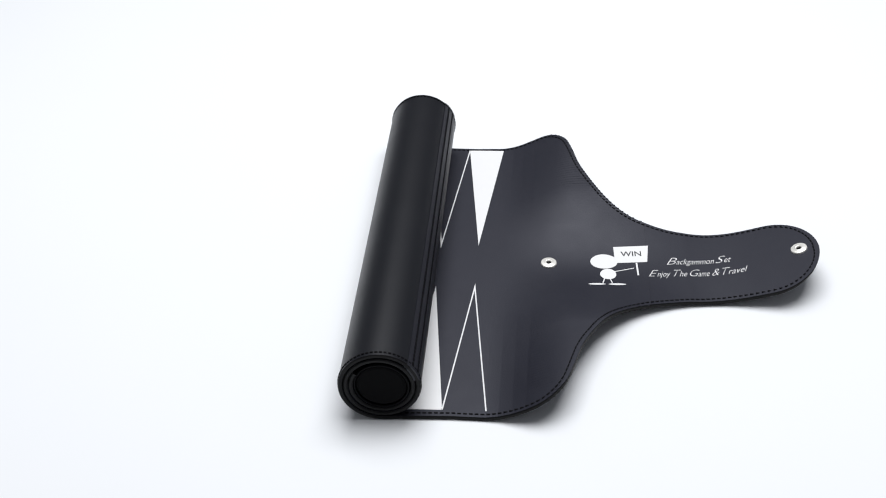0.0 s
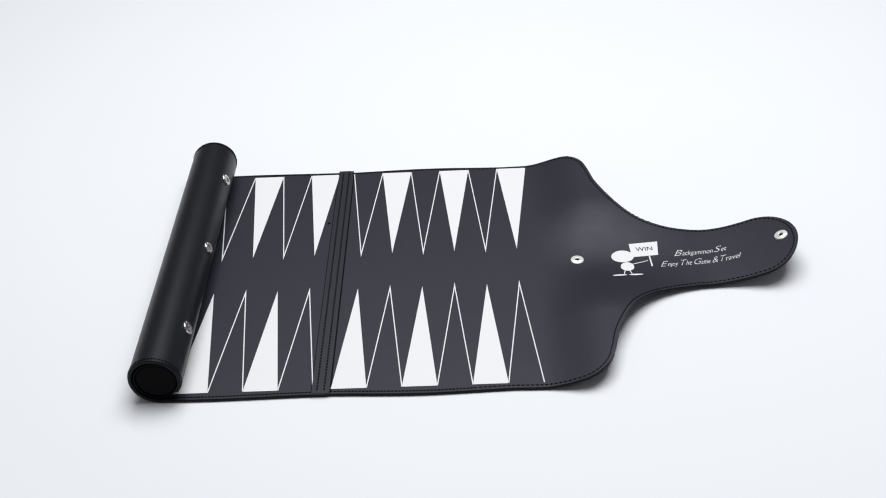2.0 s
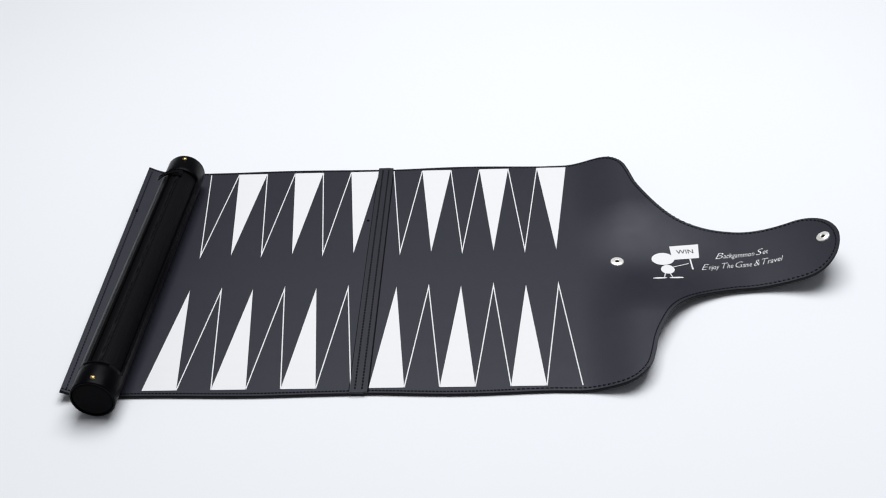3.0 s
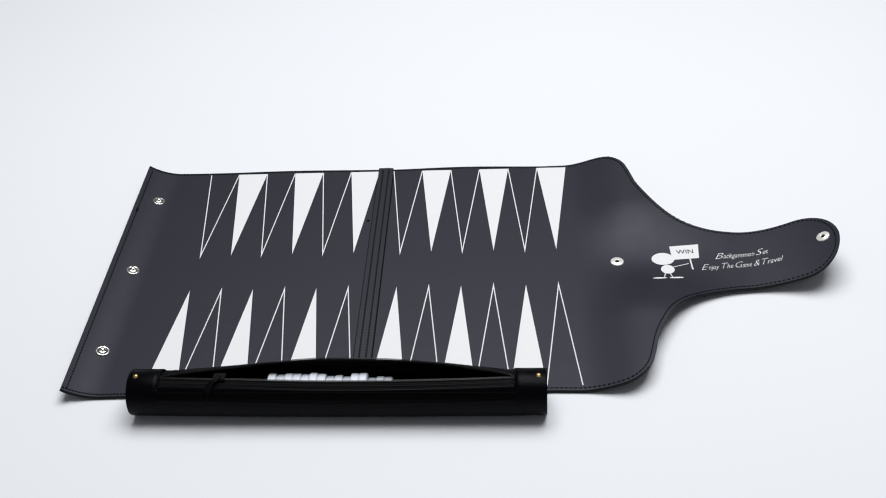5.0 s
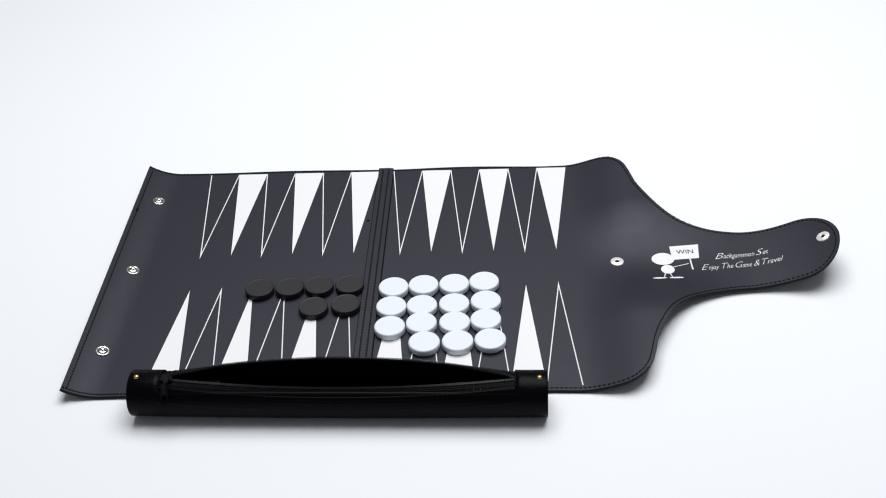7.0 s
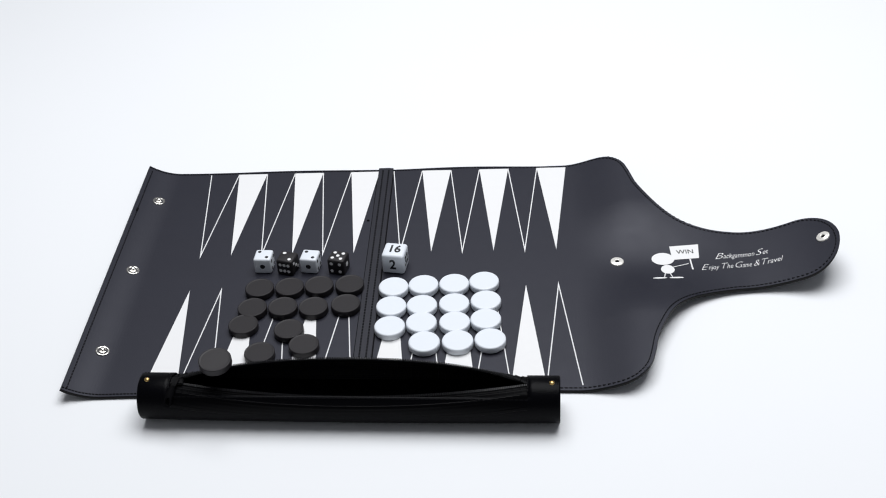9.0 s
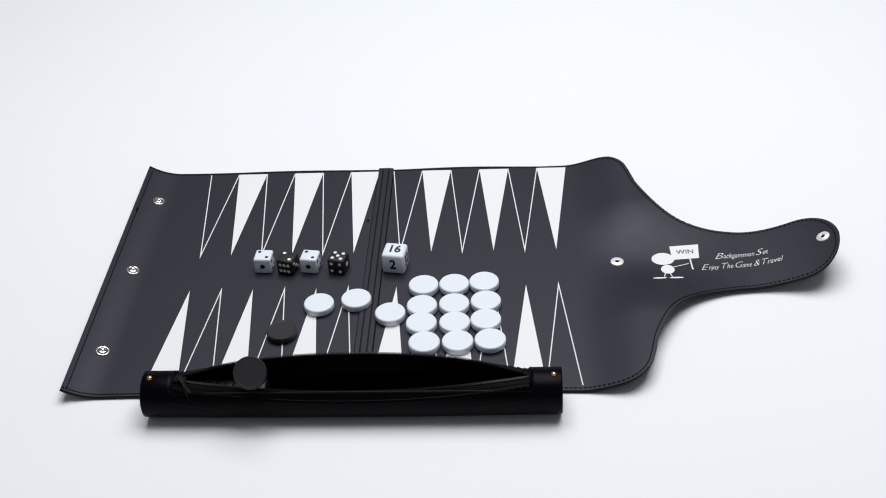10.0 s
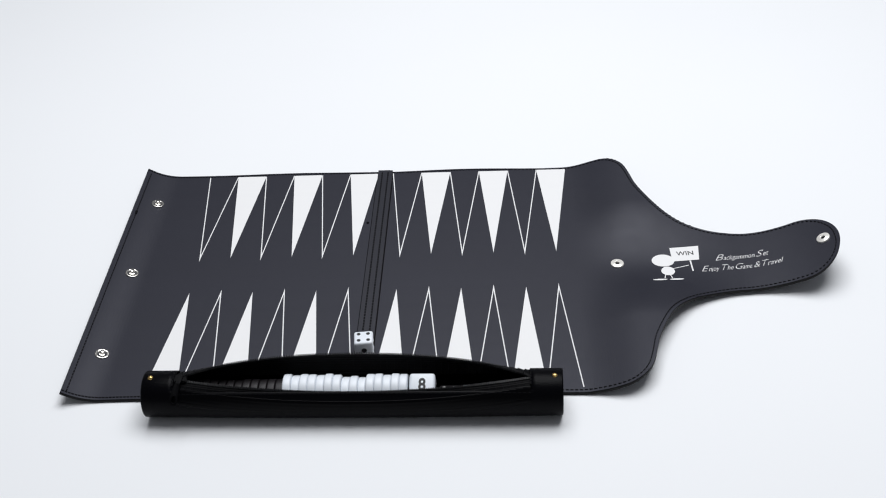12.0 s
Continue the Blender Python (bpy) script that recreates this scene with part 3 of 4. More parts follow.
# ---- dice ----
FACES = {"top": pose(0, 0, 1), "bottom": pose(0, 0, -1, 180), "front": pose(0, -1, 0, 90), "back": pose(0, 1, 0, 90, 0, 180), "right": pose(1, 0, 0, 90, 0, 90), "left": pose(-1, 0, 0, 90, 0, -90)}


def rounded_cube(size, bevel):
    bm = bmesh.new()
    h = size / 2
    add_box(bm, -h, h, -h, h, -h, h)
    bmesh.ops.bevel(bm, geom=bm.edges[:] + bm.verts[:], offset=bevel, segments=4, affect="EDGES", profile=0.5)
    return bm


def on_face(side, h):
    m = FACES[side].copy()
    m.translation = m.translation * h
    return m


SPOTS = {1: [(0, 0)], 2: [(-1, 1), (1, -1)], 3: [(-1, 1), (0, 0), (1, -1)], 4: [(-1, 1), (1, 1), (-1, -1), (1, -1)],
         5: [(-1, 1), (1, 1), (-1, -1), (1, -1), (0, 0)], 6: [(-1, 0.8), (0, 0.8), (1, 0.8), (-1, -0.8), (0, -0.8), (1, -0.8)]}
DIE = 0.0138


def die(label, body_mat, spot_mat, top, front, right):
    ob = thing("die", label, "die", "dice")
    part("cube", rounded_cube(DIE, 0.0016), body_mat, ob, smooth=True)
    values = {"top": top, "bottom": 7 - top, "front": front, "back": 7 - front, "right": right, "left": 7 - right}
    for side, value in values.items():
        for x, y in SPOTS[value]:
            bm = bmesh.new()
            r = 0.0020 if value == 1 else 0.0014
            add_lathe(bm, [(r, -0.0002), (r, 0.00012), (0, 0.00012)], 16)
            part("spot", bm, spot_mat, ob, m=on_face(side, DIE / 2) @ pose(x * 0.0034, y * 0.0034, 0))
    return ob


dice = [die("white plastic die with black spots", WHITE_PLASTIC, INK, 2, 1, 4), die("black plastic die with white spots", BLACK_PLASTIC, PRINT, 2, 6, 3),
        die("white plastic die with black spots", WHITE_PLASTIC, INK, 2, 1, 4), die("black plastic die with white spots", BLACK_PLASTIC, PRINT, 5, 4, 1)]

CUBE = 0.0178
cube = thing("doubling_cube", "large white doubling cube with black numbers", "cube")
part("cube", rounded_cube(CUBE, 0.0022), WHITE_PLASTIC, cube, smooth=True)
for side, word, turn in (("top", "16", 0), ("front", "2", 0), ("back", "4", 180), ("right", "32", 0), ("left", "64", 0), ("bottom", "8", 0)):
    me = text_mesh("number", word, 0.0120, thick=0.0001, thin=0.00034)
    for v in me.vertices:
        v.co.x *= 0.86
    me.materials.append(INK)
    part("number", None, None, cube, data=me, m=on_face(side, CUBE / 2 + 0.00005) @ pose(0, 0, 0, 0, 0, turn))

# ---- movement ----
# time, x at which the sheet leaves the table, radius of the roll there
ROLL = [(0, 0.1090, 0.0246), (0.1, 0.0918, 0.0246), (0.2, 0.0843, 0.0246), (0.3, 0.0734, 0.0245), (0.4, 0.0567, 0.0244), (0.5, 0.0511, 0.0243), (0.6, 0.0336, 0.0240), (0.7, 0.0260, 0.0237),
        (0.8, 0.0101, 0.0234), (0.9, 0.0020, 0.0231), (1.0, -0.0201, 0.0228), (1.1, -0.0295, 0.0228), (1.2, -0.0402, 0.0228), (1.3, -0.0470, 0.0228), (1.4, -0.0510, 0.0228), (1.5, -0.0528, 0.0228),
        (1.6, -0.0660, 0.0226), (1.7, -0.0700, 0.0224), (1.8, -0.0800, 0.0222), (1.9, -0.0860, 0.0212), (2.0, -0.1030, 0.0201), (2.1, -0.1366, 0.0212), (2.2, -0.1600, 0.0208),
        (2.3, -0.1760, 0.0225), (2.4, -0.1730, 0.0215), (2.5, -0.1850, 0.1500), (2.6, -0.1850, 0.1500), (2.7, -0.1740, 0.0700), (3.2, -0.1720, 0.0600), (4.8, -0.1720, 0.0520), (12.0, -0.1720, 0.0520)]
WIND = 0.0029


def wound(x_c, r0):
    """Poses of the strips along the rolled sheet, and the angle through which its end has turned."""
    out, p, turn = [], Vector((HINGE_X, -MAT_T)), 0.0
    for i in range(STRIPS):
        along = max(0.0, x_c - (HINGE_X - (i + 1) * STEP))
        part_in = min(STEP, along)
        r = math.sqrt(max(0.0178 ** 2 if r0 < 0.03 else 1e-4, r0 * r0 - along * WIND / math.pi))
        turn += part_in / r * 0.5
        out.append(Matrix.Translation((p.x, 0, p.y)) @ Matrix.Rotation(turn, 4, "Y"))
        p = p + Vector((-math.cos(turn), math.sin(turn))) * STEP
        turn += part_in / r * 0.5
    return out, turn


def blend(a, b, k):
    return Matrix.LocRotScale(a.translation.lerp(b.translation, k), a.to_quaternion().slerp(b.to_quaternion(), k), None)


def pouch_rows():
    rows = []
    for t, x_c, r0 in ROLL:
        if t > 2.25:
            break
        turn = wound(x_c, r0)[1]
        rows.append((t, pose(x_c, 0, r0 - MAT_T, 0, 0, -90) @ pose(0, 0, 0, 60 - math.degrees(turn))))
    for t, x, y, z, yaw, roll in ((2.3, -0.180, 0.0, 0.0162, -92.0, -6), (2.4, -0.171, 0.0, 0.0162, -92.0, -6), (2.5, -0.191, 0.0, 0.0160, -88.5, 28), (2.6, -0.199, -0.002, 0.0160, -90.5, 98),
                                  (2.7, -0.217, -0.005, 0.0135, -90, 104), (2.8, -0.2130, -0.007, 0.0135, -95.6, 78), (2.9, -0.1850, -0.0173, 0.0160, -94.7, -4), (3.0, -0.1664, -0.0200, 0.0160, -91.8, -12),
                                  (3.1, -0.1361, -0.0271, 0.0160, -98.8, -12), (3.2, -0.1201, -0.0441, 0.0160, -102.6, -12), (3.6, -0.1000, -0.0900, 0.0260, -80, -8), (4.0, -0.0600, -0.1350, 0.0300, -45, -4),
                                  (4.4, -0.0200, -0.1600, 0.0200, -10, 0), (4.6, -0.0023, -0.1556, 0.0135, -0.9, 0), (5.5, -0.0022, -0.1556, 0.0135, -0.9, 0),
                                  (6.0, -0.0018, -0.1556, 0.0135, -1.1, 0), (6.5, -0.0017, -0.1566, 0.0135, -1.2, 0), (7.2, -0.0017, -0.1570, 0.0135, -1.2, 0), (8.8, 0.0014, -0.1657, 0.0135, -0.9, 0),
                                  (9.0, 0.0064, -0.1613, 0.0135, -1.8, 0), (9.2, 0.0062, -0.1590, 0.0135, -2.4, 0), (9.4, 0.0070, -0.1558, 0.0135, -1.4, 0), (9.5, 0.0078, -0.1558, 0.0135, -1.1, 0),
                                  (10.0, 0.0079, -0.1561, 0.0135, -0.3, 0), (11.0, 0.0077, -0.1549, 0.0135, -0.1, 0), (11.5, 0.0078, -0.1544, 0.0135, -0.7, 0), (12.0, 0.0078, -0.1543, 0.0135, -0.8, 0)):
        while rows[-1][0] > 4.55 and t - rows[-1][0] > 0.11:
            t0, m0 = rows[-1]
            rows.append((t0 + 0.1, blend(m0, pose(x, y, z, 0, 0, yaw) @ pose(0, 0, 0, roll), 0.1 / (t - t0))))
        rows.append((t, pose(x, y, z, 0, 0, yaw) @ pose(0, 0, 0, roll)))
    return rows


POUCH_ROWS = pouch_rows()
FLAT_IN_POUCH = -POUCH_R + 0.0014 + CHK_R + 0.0006


def in_pouch(local, start, end):
    """Rows of a thing that lies in the pouch from start to end."""
    rows = [(t, m @ local) for t, m in POUCH_ROWS if start <= t <= end]
    before = [m for t, m in POUCH_ROWS if t <= end][-1]
    first = [m for t, m in POUCH_ROWS if t <= start][-1]
    if not rows or rows[0][0] > start:
        rows.insert(0, (start, first @ local))
    if rows[-1][0] < end:
        rows.append((end, before @ local))
    return rows


def keyed(ob, rows):
    """Hold between far rows, and lift over the pouch's edge on the way in and out."""
    out = []
    for t, m in rows:
        if out:
            t0, m0 = out[-1]
            q = m0.to_quaternion().rotation_difference(m.to_quaternion())
            if t - t0 > 0.15 and (m.translation - m0.translation).length > 1e-4 and t0 > 4.7:
                t0 = t - 0.1
                out.append((t0, m0))
            n = math.ceil(min(q.angle, 2 * math.pi - q.angle) / 1.2)
            if n > 1 and t0 > 4.7:
                for k in range(1, n):
                    mid = blend(m0, m, k / n)
                    if min(m0.translation.y, m.translation.y) < -0.14:
                        mid.translation.z = max(mid.translation.z, 0.036)
                    out.append((t0 + (t - t0) * k / n, mid))
        out.append((t, m))
    walk(ob, out)


def carry(ob, slot_out, slot_in, gone, places):
    x0 = -0.0475 if ob.data == black_mesh else 0.0382
    wobble = lambda slot: 0.0007 * math.sin(slot * 2.3) - (0.0022 if 5 <= slot <= 7 else 0)
    stacked = lambda slot: pose(x0 - slot * CHK_T, 0.0012, FLAT_IN_POUCH + 0.0030 - low + wobble(slot) * (1 if low == 0 else 0.3), 0, -90, 0)
    sunk = 0.0032 if ob.data == white_mesh and slot_out < 3 else 0.0
    low = 0.0036 if ob.data == black_mesh else 0.0
    rows = in_pouch(pose(0, 0, -sunk) @ stacked(slot_out), 0, places[0][0] - 0.1)
    for t, x, y, standing in places:
        rows.append((t, pose(x, y, 0.0400, 42 if standing == 1 else standing, 0, 8) if standing else pose(x, y, 0.0003)))
    rows += in_pouch(stacked(slot_in), gone, 12.0)
    keyed(ob, rows)


def carry_cube(ob, packed, local, rows, gone):
    first = rows[0][0]
    out = in_pouch(packed, 0, first - 0.1) + rows
    if gone < 12.05:
        out += in_pouch(local, gone, 12.0) if gone < 11.99 else [(12.0, POUCH_ROWS[-1][1] @ local)]
    keyed(ob, out)


def lip_fold(side, x, t, opened):
    """How a zip lip is folded at x, before it follows the curve of the opening."""
    shape = max(0.0, 1 - (x / SLOT_X) ** 2) ** (0.9 if x < 0 or side > 0 else 0.82)
    if t == 4.8:
        shape *= 0.12 + 0.88 * min(1.0, max(0.0, (x + 0.065) / 0.05))
    a = opened * shape
    if side > 0:
        return pose(x, 0, 0, 38 * a)
    hy, hz = ring_point(POUCH_R - 0.002, SLOT[0] - 6)
    return pose(x, hy, hz) @ pose(0, 0, 0, -64 * a) @ pose(0, -hy, -hz)


def lip_pose(side, x, t, opened):
    edge = Vector((0, *ring_point(POUCH_R - 0.0016, ZIP_DEG)))
    here = lip_fold(side, x, t, opened)
    run = lip_fold(side, min(x + 0.002, SLOT_X), t, opened) @ edge - lip_fold(side, max(x - 0.002, -SLOT_X), t, opened) @ edge
    turn = Vector((1, 0, 0)).rotation_difference(run).to_matrix().to_4x4()
    at = here @ edge
    return Matrix.Translation(at) @ turn @ Matrix.Translation(-at) @ here


def motions():
    # the sheet unrolls
    poses = [[] for _ in strips]
    for t, x_c, r0 in ROLL:
        for rows, m in zip(poses, wound(x_c, r0)[0]):
            rows.append((t, m))
    for ob, rows in zip(strips, poses):
        walk(ob, rows)
    # the flap's corners settle
    bends = (0.22, 0.55, 0.85, 1.12)
    for leaf, k, y, share, slope in leaves:
        x0 = WING_CUTS[k]
        ends = WING_CUTS[1:] + (0.2150,)
        below = sum(bends[j] * (ends[j] - WING_CUTS[j]) for j in range(k))
        middle = below + bends[k] * (ends[k] - x0) / 2
        rows = []
        for t, rise in ((0, 0.0070), (0.5, 0.0064), (1.0, 0.0057), (1.2, 0.0036), (1.8, 0.0022), (2.1, 0.0), (12.0, 0.0)):
            pitch = rise / 0.042
            up, lean = math.atan(pitch * share * bends[k]), math.atan(pitch * slope * middle)
            rows.append((t, Matrix.Translation((x0, y, pitch * share * below)) @ Matrix.Rotation(-up, 4, "Y") @ Matrix.Rotation(lean, 4, "X") @ Matrix.Translation((-x0, -y, 0))))
        walk(leaf, rows)
    # its neck and tip lie lower at first, and curl up
    sinking = ((0, 0.85), (1.0, 0.62), (1.2, 0.60), (1.8, 0.60), (2.0, 0.50), (2.5, 0.35), (2.6, 0.0), (12.0, 0.0))
    neck = lambda k: Matrix.Translation((HANDLE_X, 0, 0)) @ Matrix.Rotation(0.045 * k, 4, "Y") @ Matrix.Translation((-HANDLE_X, 0, 0))
    walk(handle, [(t, neck(k)) for t, k in sinking])
    for leaf, x in tip_leaves:
        rows = []
        u = (x - TIP_X) / 0.0388
        for t, k in sinking:
            drop, back = 0.0042 * k, 0.0
            for j in range(20):
                at = TIP_X + (x - TIP_X) * (j + 0.5) / 20
                steep = 2 * 0.0272 * (at - 0.290) / 0.0064
                back += steep * (0.045 * k + 2 * drop * (at - TIP_X) / 0.0388 ** 2) * (x - TIP_X) / 20
            rows.append((t, neck(k) @ Matrix.Translation((x - back, 0, -drop * u * u)) @ Matrix.Rotation(math.atan(2 * drop * u / 0.0388), 4, "Y") @ Matrix.Translation((-x, 0, 0))))
        walk(leaf, rows)
    # the pouch rolls out of the mat, is drawn away and laid in front
    walk(pouch, POUCH_ROWS)
    # the zip: slider and lips
    glide = [(0, -0.1165), (3.2, -0.1165), (4.4, 0.060), (4.8, -0.046), (4.9, -0.056), (5.0, -0.0795), (5.1, -0.1165), (12.0, -0.1165)]
    y, z = ring_point(POUCH_R - 0.001, ZIP_DEG)
    walk(slider, [(t, pose(x, y, z, ZIP_DEG)) for t, x in glide])
    walk(zip_pull, [(t, pose(0, 0, 0, 0, 0, a)) for t, a in ((0, 4), (3.2, 4), (4.2, -20), (4.8, -34), (5.0, -34), (5.4, 3), (7.2, 3), (8.6, -26), (8.8, -30), (9.2, 10), (9.5, 36), (11.0, 34), (11.4, -8), (12.0, -12))])
    for folded, placed in ((lips, lip_pose), (skins, lip_fold)):
        for ob, side, x in folded:
            rows = []
            for t, opened in ((0, 0.0), (3.2, 0.0), (4.3, 0.0), (4.8, 0.62), (5.1, 0.72), (6.4, 0.80), (8.6, 0.85), (8.9, 1.0), (12.0, 1.0)):
                stay = 0.42 if 4.5 < t < 6.0 else 0.85 if 6.0 < t < 8.7 else 1.0
                rows.append((t, placed(side, x, t, opened * (stay if side > 0 else 1.0))))
            walk(ob, rows)
    # white checkers come out, and go back in a winding line
    carry(white[0], 0, 3, 11.2, [(5.3, 0.0915, -0.0252, 0), (5.4, 0.0915, -0.0252, 0), (5.5, 0.0915, -0.0252, 0), (5.6, 0.0971, -0.0250, 0), (10.7, 0.0849, -0.0243, 0), (10.8, 0.0700, -0.0382, 0), (10.9, 0.0589, -0.0492, 0), (11, 0.0414, -0.0680, 0), (11.1, 0.0194, -0.1003, 0)])
    carry(white[1], 1, 4, 11.2, [(5.4, 0.0680, -0.0266, 0), (5.5, 0.0680, -0.0266, 0), (5.6, 0.0741, -0.0271, 0), (10.6, 0.0742, -0.0298, 0), (10.7, 0.0665, -0.0396, 0), (10.8, 0.0521, -0.0560, 0), (10.9, 0.0422, -0.0666, 0), (11, 0.0280, -0.0889, 0), (11.1, 0.0147, -0.1536, 1)])
    carry(white[2], 2, 11, 10.6, [(5.5, 0.0437, -0.0280, 0), (5.6, 0.0506, -0.0279, 0), (10.1, 0.0149, -0.0410, 0), (10.2, 0.0082, -0.0465, 0), (10.3, -0.0041, -0.0573, 0), (10.4, -0.0228, -0.0718, 0), (10.5, -0.0297, -0.0954, 0)])
    carry(white[3], 3, 14, 10.4, [(5.6, 0.0276, -0.0300, 0), (9.8, 0.0074, -0.0250, 0), (9.9, -0.0181, -0.0330, 0), (10, -0.0281, -0.0483, 0), (10.1, -0.0491, -0.0910, 0), (10.2, -0.0414, -0.1041, 0), (10.3, -0.0412, -0.1559, 1)])
    carry(white[4], 4, 2, 11.3, [(5.6, 0.0986, -0.0484, 0), (10.7, 0.0976, -0.0460, 0), (10.8, 0.0940, -0.0389, 0), (10.9, 0.0816, -0.0400, 0), (11, 0.0635, -0.0535, 0), (11.1, 0.0300, -0.0797, 0), (11.2, 0.0173, -0.1560, 1)])
    carry(white[5], 5, 5, 11.1, [(5.7, 0.0748, -0.0511, 0), (10.6, 0.0617, -0.0534, 0), (10.7, 0.0513, -0.0573, 0), (10.8, 0.0346, -0.0705, 0), (10.9, 0.0226, -0.0848, 0), (11, 0.0090, -0.0975, 0)])
    carry(white[6], 6, 10, 10.7, [(5.8, 0.0505, -0.0525, 0), (10.1, 0.0436, -0.0432, 0), (10.2, 0.0349, -0.0472, 0), (10.3, 0.0220, -0.0524, 0), (10.4, 0.0031, -0.0588, 0), (10.5, -0.0164, -0.0746, 0), (10.6, -0.0306, -0.1526, 1)])
    carry(white[7], 7, 13, 10.5, [(5.9, 0.0274, -0.0533, 0), (9.8, 0.0280, -0.0498, 0), (9.9, 0.0123, -0.0424, 0), (10, -0.0001, -0.0434, 0), (10.1, -0.0319, -0.0689, 0), (10.2, -0.0392, -0.0808, 0), (10.3, -0.0374, -0.0952, 0), (10.4, -0.0415, -0.1536, 1)])
    carry(white[8], 8, 1, 11.5, [(6, 0.0987, -0.0702, 0), (10.9, 0.1012, -0.0572, 0), (11, 0.0870, -0.0471, 0), (11.1, 0.0460, -0.0558, 0), (11.2, 0.0308, -0.0797, 0), (11.3, 0.0194, -0.1537, 1), (11.4, 0.0258, -0.1550, 1)])
    carry(white[9], 9, 6, 11.1, [(6.1, 0.0757, -0.0729, 0), (10.6, 0.0441, -0.0707, 0), (10.7, 0.0302, -0.0704, 0), (10.8, 0.0124, -0.0872, 0), (10.9, 0.0038, -0.0961, 0), (11, 0.0029, -0.1545, 1)])
    carry(white[10], 10, 9, 10.8, [(6.1, 0.0510, -0.0730, 0), (10.1, 0.0529, -0.0723, 0), (10.2, 0.0519, -0.0696, 0), (10.3, 0.0438, -0.0653, 0), (10.4, 0.0332, -0.0623, 0), (10.5, 0.0107, -0.0659, 0), (10.6, -0.0239, -0.0929, 0), (10.7, -0.0178, -0.1529, 1)])
    carry(white[11], 11, 12, 10.6, [(6.2, 0.0277, -0.0769, 0), (9.8, 0.0281, -0.0770, 0), (9.9, 0.0281, -0.0770, 0), (10, 0.0270, -0.0608, 0), (10.1, -0.0079, -0.0544, 0), (10.2, -0.0152, -0.0611, 0), (10.3, -0.0272, -0.0717, 0), (10.4, -0.0371, -0.0978, 0), (10.5, -0.0307, -0.1514, 1)])
    carry(white[12], 12, 0, 11.6, [(6.3, 0.1021, -0.0929, 0), (11, 0.1107, -0.0602, 0), (11.1, 0.0618, -0.0338, 0), (11.2, 0.0397, -0.0543, 0), (11.3, 0.0347, -0.0732, 0), (11.4, 0.0347, -0.0732, 0), (11.5, 0.0296, -0.1527, 1)])
    carry(white[13], 13, 7, 11.0, [(6.4, 0.0784, -0.0943, 0), (10.5, 0.0561, -0.0856, 0), (10.6, 0.0198, -0.0701, 0), (10.7, 0.0039, -0.0778, 0), (10.8, -0.0058, -0.0946, 0), (10.9, -0.0050, -0.1543, 1)])
    carry(white[14], 14, 8, 10.9, [(6.5, 0.0541, -0.0950, 0), (10.1, 0.0547, -0.0934, 0), (10.2, 0.0548, -0.0947, 0), (10.3, 0.0535, -0.0869, 0), (10.4, 0.0516, -0.0816, 0), (10.5, 0.0337, -0.0705, 0), (10.6, -0.0031, -0.0776, 0), (10.7, -0.0136, -0.0931, 0), (10.8, -0.0099, -0.1531, 1)])
    # black checkers
    carry(black[0], 0, 0, 10.1, [(6.6, -0.0069, -0.0251, 0), (9.6, -0.0788, -0.0270, 0), (9.7, -0.0530, -0.0292, 0), (9.8, -0.0515, -0.0407, 0), (9.9, -0.0462, -0.0603, 0), (10, -0.0525, -0.0791, 0)])
    carry(black[1], 1, 1, 10.1, [(6.6, -0.0306, -0.0258, 0), (9.6, -0.0493, -0.0365, 0), (9.7, -0.0550, -0.0546, 0), (9.8, -0.0574, -0.0750, 0), (9.9, -0.0605, -0.0960, 0), (10, -0.0573, -0.1649, 1)])
    carry(black[2], 2, 2, 10.0, [(6.7, -0.0534, -0.0273, 0), (9.6, -0.0497, -0.0671, 0), (9.7, -0.0626, -0.0815, 0), (9.8, -0.0620, -0.1602, 1), (9.9, -0.0660, -0.1601, 1)])
    carry(black[3], 3, 3, 9.8, [(6.8, -0.0767, -0.0281, 0), (9.6, -0.0720, -0.0826, 0), (9.7, -0.0873, -0.1005, 0)])
    carry(black[4], 4, 4, 9.8, [(6.9, -0.0077, -0.0492, 0), (9.4, -0.0216, -0.0513, 0), (9.5, -0.0226, -0.0499, 0), (9.6, -0.0817, -0.0981, 0), (9.7, -0.0703, -0.1577, 1)])
    carry(black[5], 5, 5, 9.7, [(7, -0.0320, -0.0520, 0), (9.4, -0.0528, -0.0574, 0), (9.5, -0.0528, -0.0574, 0), (9.6, -0.0777, -0.1564, 1)])
    carry(black[6], 6, 6, 9.6, [(7.1, -0.0554, -0.0514, 0), (9.3, -0.0610, -0.0558, 0), (9.4, -0.0761, -0.0732, 0), (9.5, -0.0770, -0.0732, 0)])
    carry(black[7], 7, 7, 9.6, [(7.1, -0.0787, -0.0521, 0), (9.2, -0.0818, -0.0539, 0), (9.3, -0.0808, -0.0771, 0), (9.4, -0.0867, -0.0993, 0), (9.5, -0.0811, -0.1551, 20)])
    carry(black[8], 8, 8, 9.5, [(7.2, -0.0080, -0.0729, 0), (9, -0.0825, -0.0717, 0), (9.1, -0.0649, -0.0775, 0), (9.2, -0.0777, -0.0799, 0), (9.3, -0.0819, -0.1070, 0), (9.4, -0.0815, -0.1621, 1)])
    carry(black[9], 9, 9, 9.4, [(7.3, -0.0314, -0.0749, 0), (9, -0.0474, -0.0779, 0), (9.1, -0.0718, -0.1009, 0), (9.2, -0.0860, -0.1031, 0), (9.3, -0.0831, -0.1574, 1)])
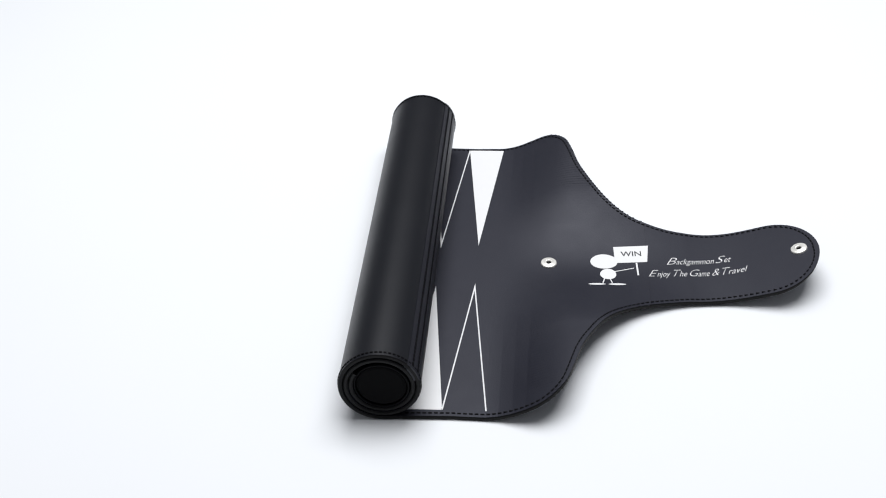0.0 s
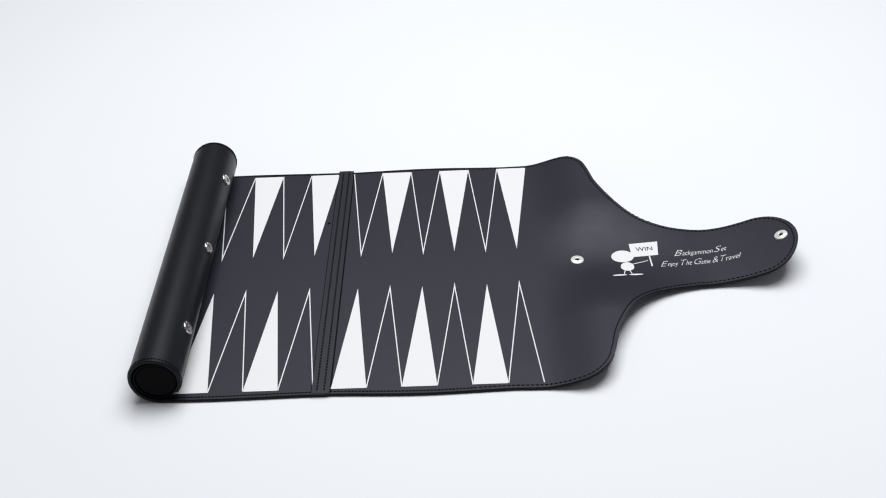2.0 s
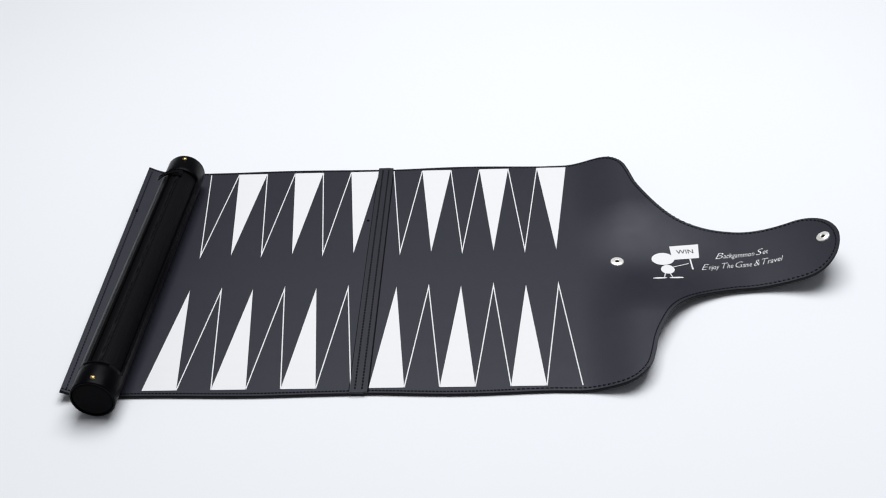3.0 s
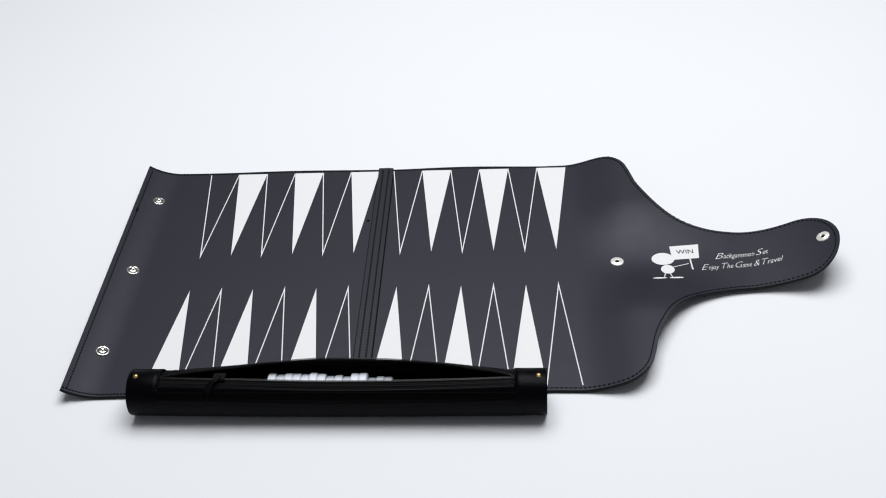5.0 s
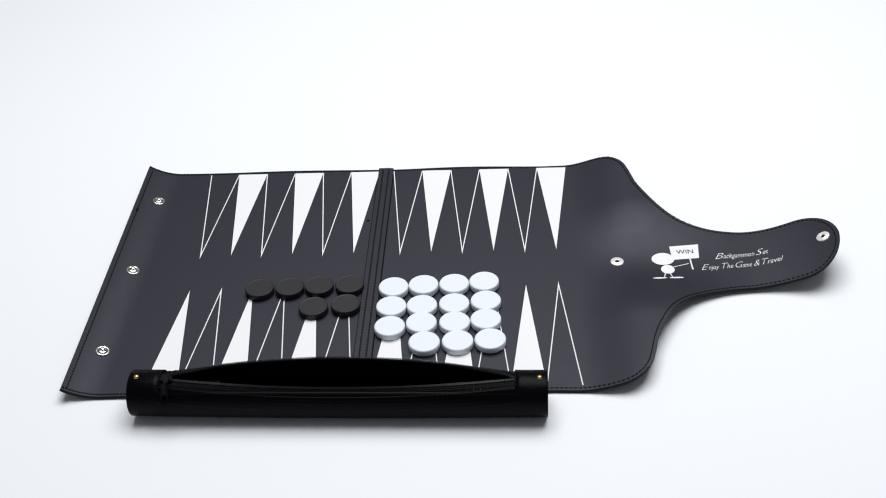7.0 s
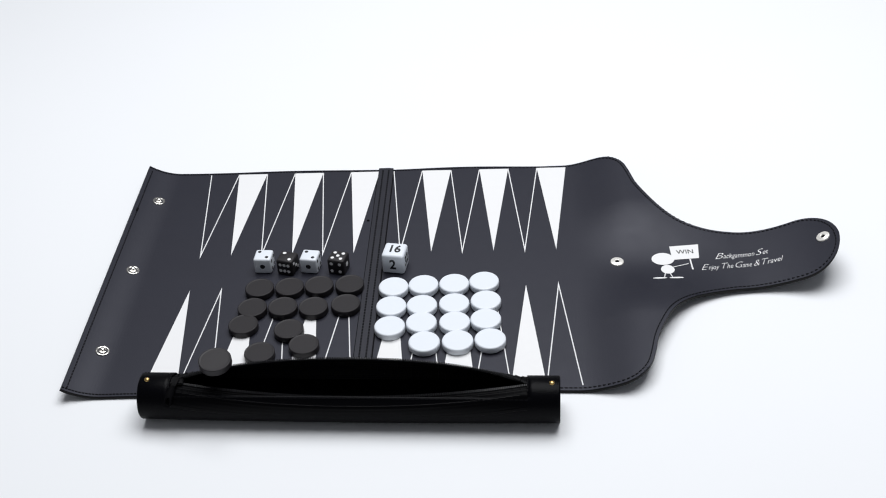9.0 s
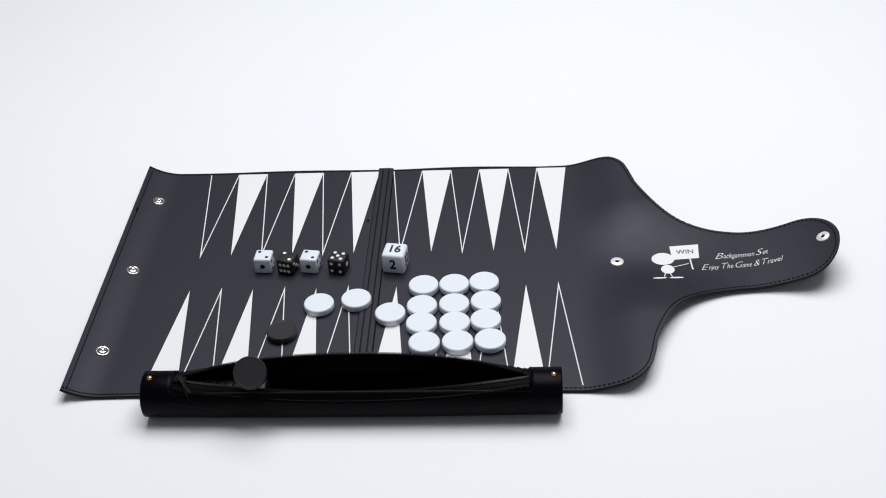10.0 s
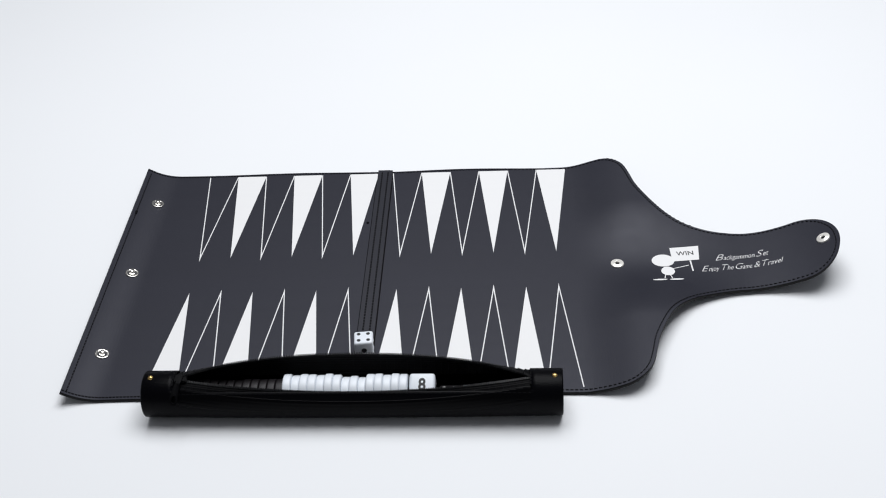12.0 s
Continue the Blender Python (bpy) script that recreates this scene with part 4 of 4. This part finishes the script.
    carry(black[10], 10, 10, 9.3, [(7.4, -0.0551, -0.0756, 0), (9, -0.0340, -0.0953, 0), (9.1, -0.0769, -0.1703, 1), (9.2, -0.0830, -0.1713, 1)])
    carry(black[11], 11, 11, 9.1, [(7.5, -0.0789, -0.0757, 0), (8.8, -0.0146, -0.0918, 0), (9, -0.0654, -0.1036, 0)])
    carry(black[12], 12, 12, 9.1, [(7.6, -0.0078, -0.0920, 0), (8.8, -0.0405, -0.1041, 0), (9, -0.0825, -0.1555, 5)])
    carry(black[13], 13, 13, 9.0, [(7.7, -0.0311, -0.0953, 0), (8.8, -0.0758, -0.1135, 0)])
    carry(black[14], 14, 14, 8.8, [(7.8, -0.0559, -0.0966, 0)])
    # dice and doubling cube
    h, c = DIE / 2, CUBE / 2
    lay = -POUCH_R + 0.0014 + 0.0086
    carry_cube(cube, pose(0.1270, 0, lay + 0.002), pose(0.0482, 0.001, lay + 0.0075) @ pose(0, 0, 0, 206), [
        (8.4, pose(0.0272, 0.0012, c, 0, 0, -9)), (11.1, pose(0.0272, 0.0012, c, 0, 0, -9)), (11.2, pose(0.0337, -0.0193, c, 0, 0, 4) @ pose(0, 0, 0, 90)), (11.3, pose(0.0260, -0.0392, c, 0, 0, -6) @ pose(0, 0, 0, 180)),
        (11.4, pose(0.0260, -0.0392, c, 0, 0, -6) @ pose(0, 0, 0, 180)), (11.5, pose(0.0223, -0.0628, c, 0, 0, 20) @ Matrix(((0, -1, 0, 0), (0, 0, 1, 0), (-1, 0, 0, 0), (0, 0, 0, 1)))), (11.6, pose(0.0382, -0.1050, 0.016, 20, 0, 8) @ pose(0, 0, 0, 180))], 11.7)
    carry_cube(dice[3], pose(0.0600, 0, lay), pose(0.0660, 0, lay), [(8.3, pose(-0.0176, -0.0005, h, 0, 0, -14)), (11.2, pose(-0.0176, -0.0005, h, 0, 0, -14)), (11.3, pose(-0.0072, -0.0168, h, 0, 0, -32)), (11.5, pose(-0.0020, -0.0343, h, 0, 0, -36)),
                                           (11.6, pose(0.0188, -0.0722, h, 0, 0, -28)), (11.7, pose(0.0239, -0.1050, 0.012, 10, 0, -30))], 11.8)
    carry_cube(dice[2], pose(0.0920, 0, lay), pose(0.0815, 0, lay), [(8.2, pose(-0.0402, 0.0016, h, 0, 0, -8)), (11.2, pose(-0.0402, 0.0016, h, 0, 0, -8)), (11.3, pose(-0.0309, 0.0003, h, 0, 0, -30) @ pose(0, 0, 0, 0, 180)), (11.5, pose(-0.0236, -0.0163, h, 0, 0, -30) @ pose(0, 0, 0, 0, 180)),
                                           (11.6, pose(-0.0028, -0.0540, h, 0, 0, -32) @ pose(0, 0, 0, 0, 180)), (11.7, pose(0.0010, -0.0677, h, 0, 0, -30) @ pose(0, 0, 0, 0, 180)), (11.8, pose(0.0179, -0.1050, 0.012, 10, 0, -8) @ pose(0, 0, 0, 0, 180))], 11.9)
    carry_cube(dice[1], pose(0.0760, 0, lay), pose(0.0970, 0, lay), [(8.1, pose(-0.0580, 0.0000, h, 0, 0, -16)), (11.4, pose(-0.0580, 0.0025, h, 0, 0, -16)), (11.5, pose(-0.0476, -0.0067, h, 0, 0, -14)), (11.6, pose(-0.0250, -0.0366, h, 0, 0, -40)),
                                           (11.7, pose(-0.0174, -0.0494, h, 0, 0, -36)), (11.8, pose(-0.0047, -0.0716, h, 0, 0, -30)), (11.9, pose(0.0231, -0.1050, 0.012, 10, 0, 20))], 12.0)
    carry_cube(dice[0], pose(0.1080, 0, lay), pose(0.1125, 0, lay), [(8.0, pose(-0.0773, 0.0028, h, 0, 0, -3)), (11.4, pose(-0.0773, 0.0053, h, 0, 0, -3)), (11.5, pose(-0.0765, 0.0025, h, 0, 0, -10)), (11.6, pose(-0.0480, -0.0186, h, 0, 0, -28) @ pose(0, 0, 0, 0, -90)),
                                           (11.7, pose(-0.0369, -0.0276, h, 0, 0, -30) @ pose(0, 0, 0, 0, -90)), (11.8, pose(-0.0295, -0.0364, h, 0, 0, -28) @ pose(0, 0, 0, 0, -90)), (11.9, pose(-0.0135, -0.0619, h, 0, 0, -26) @ pose(0, 0, 0, 0, -90)), (12.0, pose(0.0104, -0.0962, h, 0, 0, 5) @ pose(0, 0, 0, 0, -90))], 99)


motions()
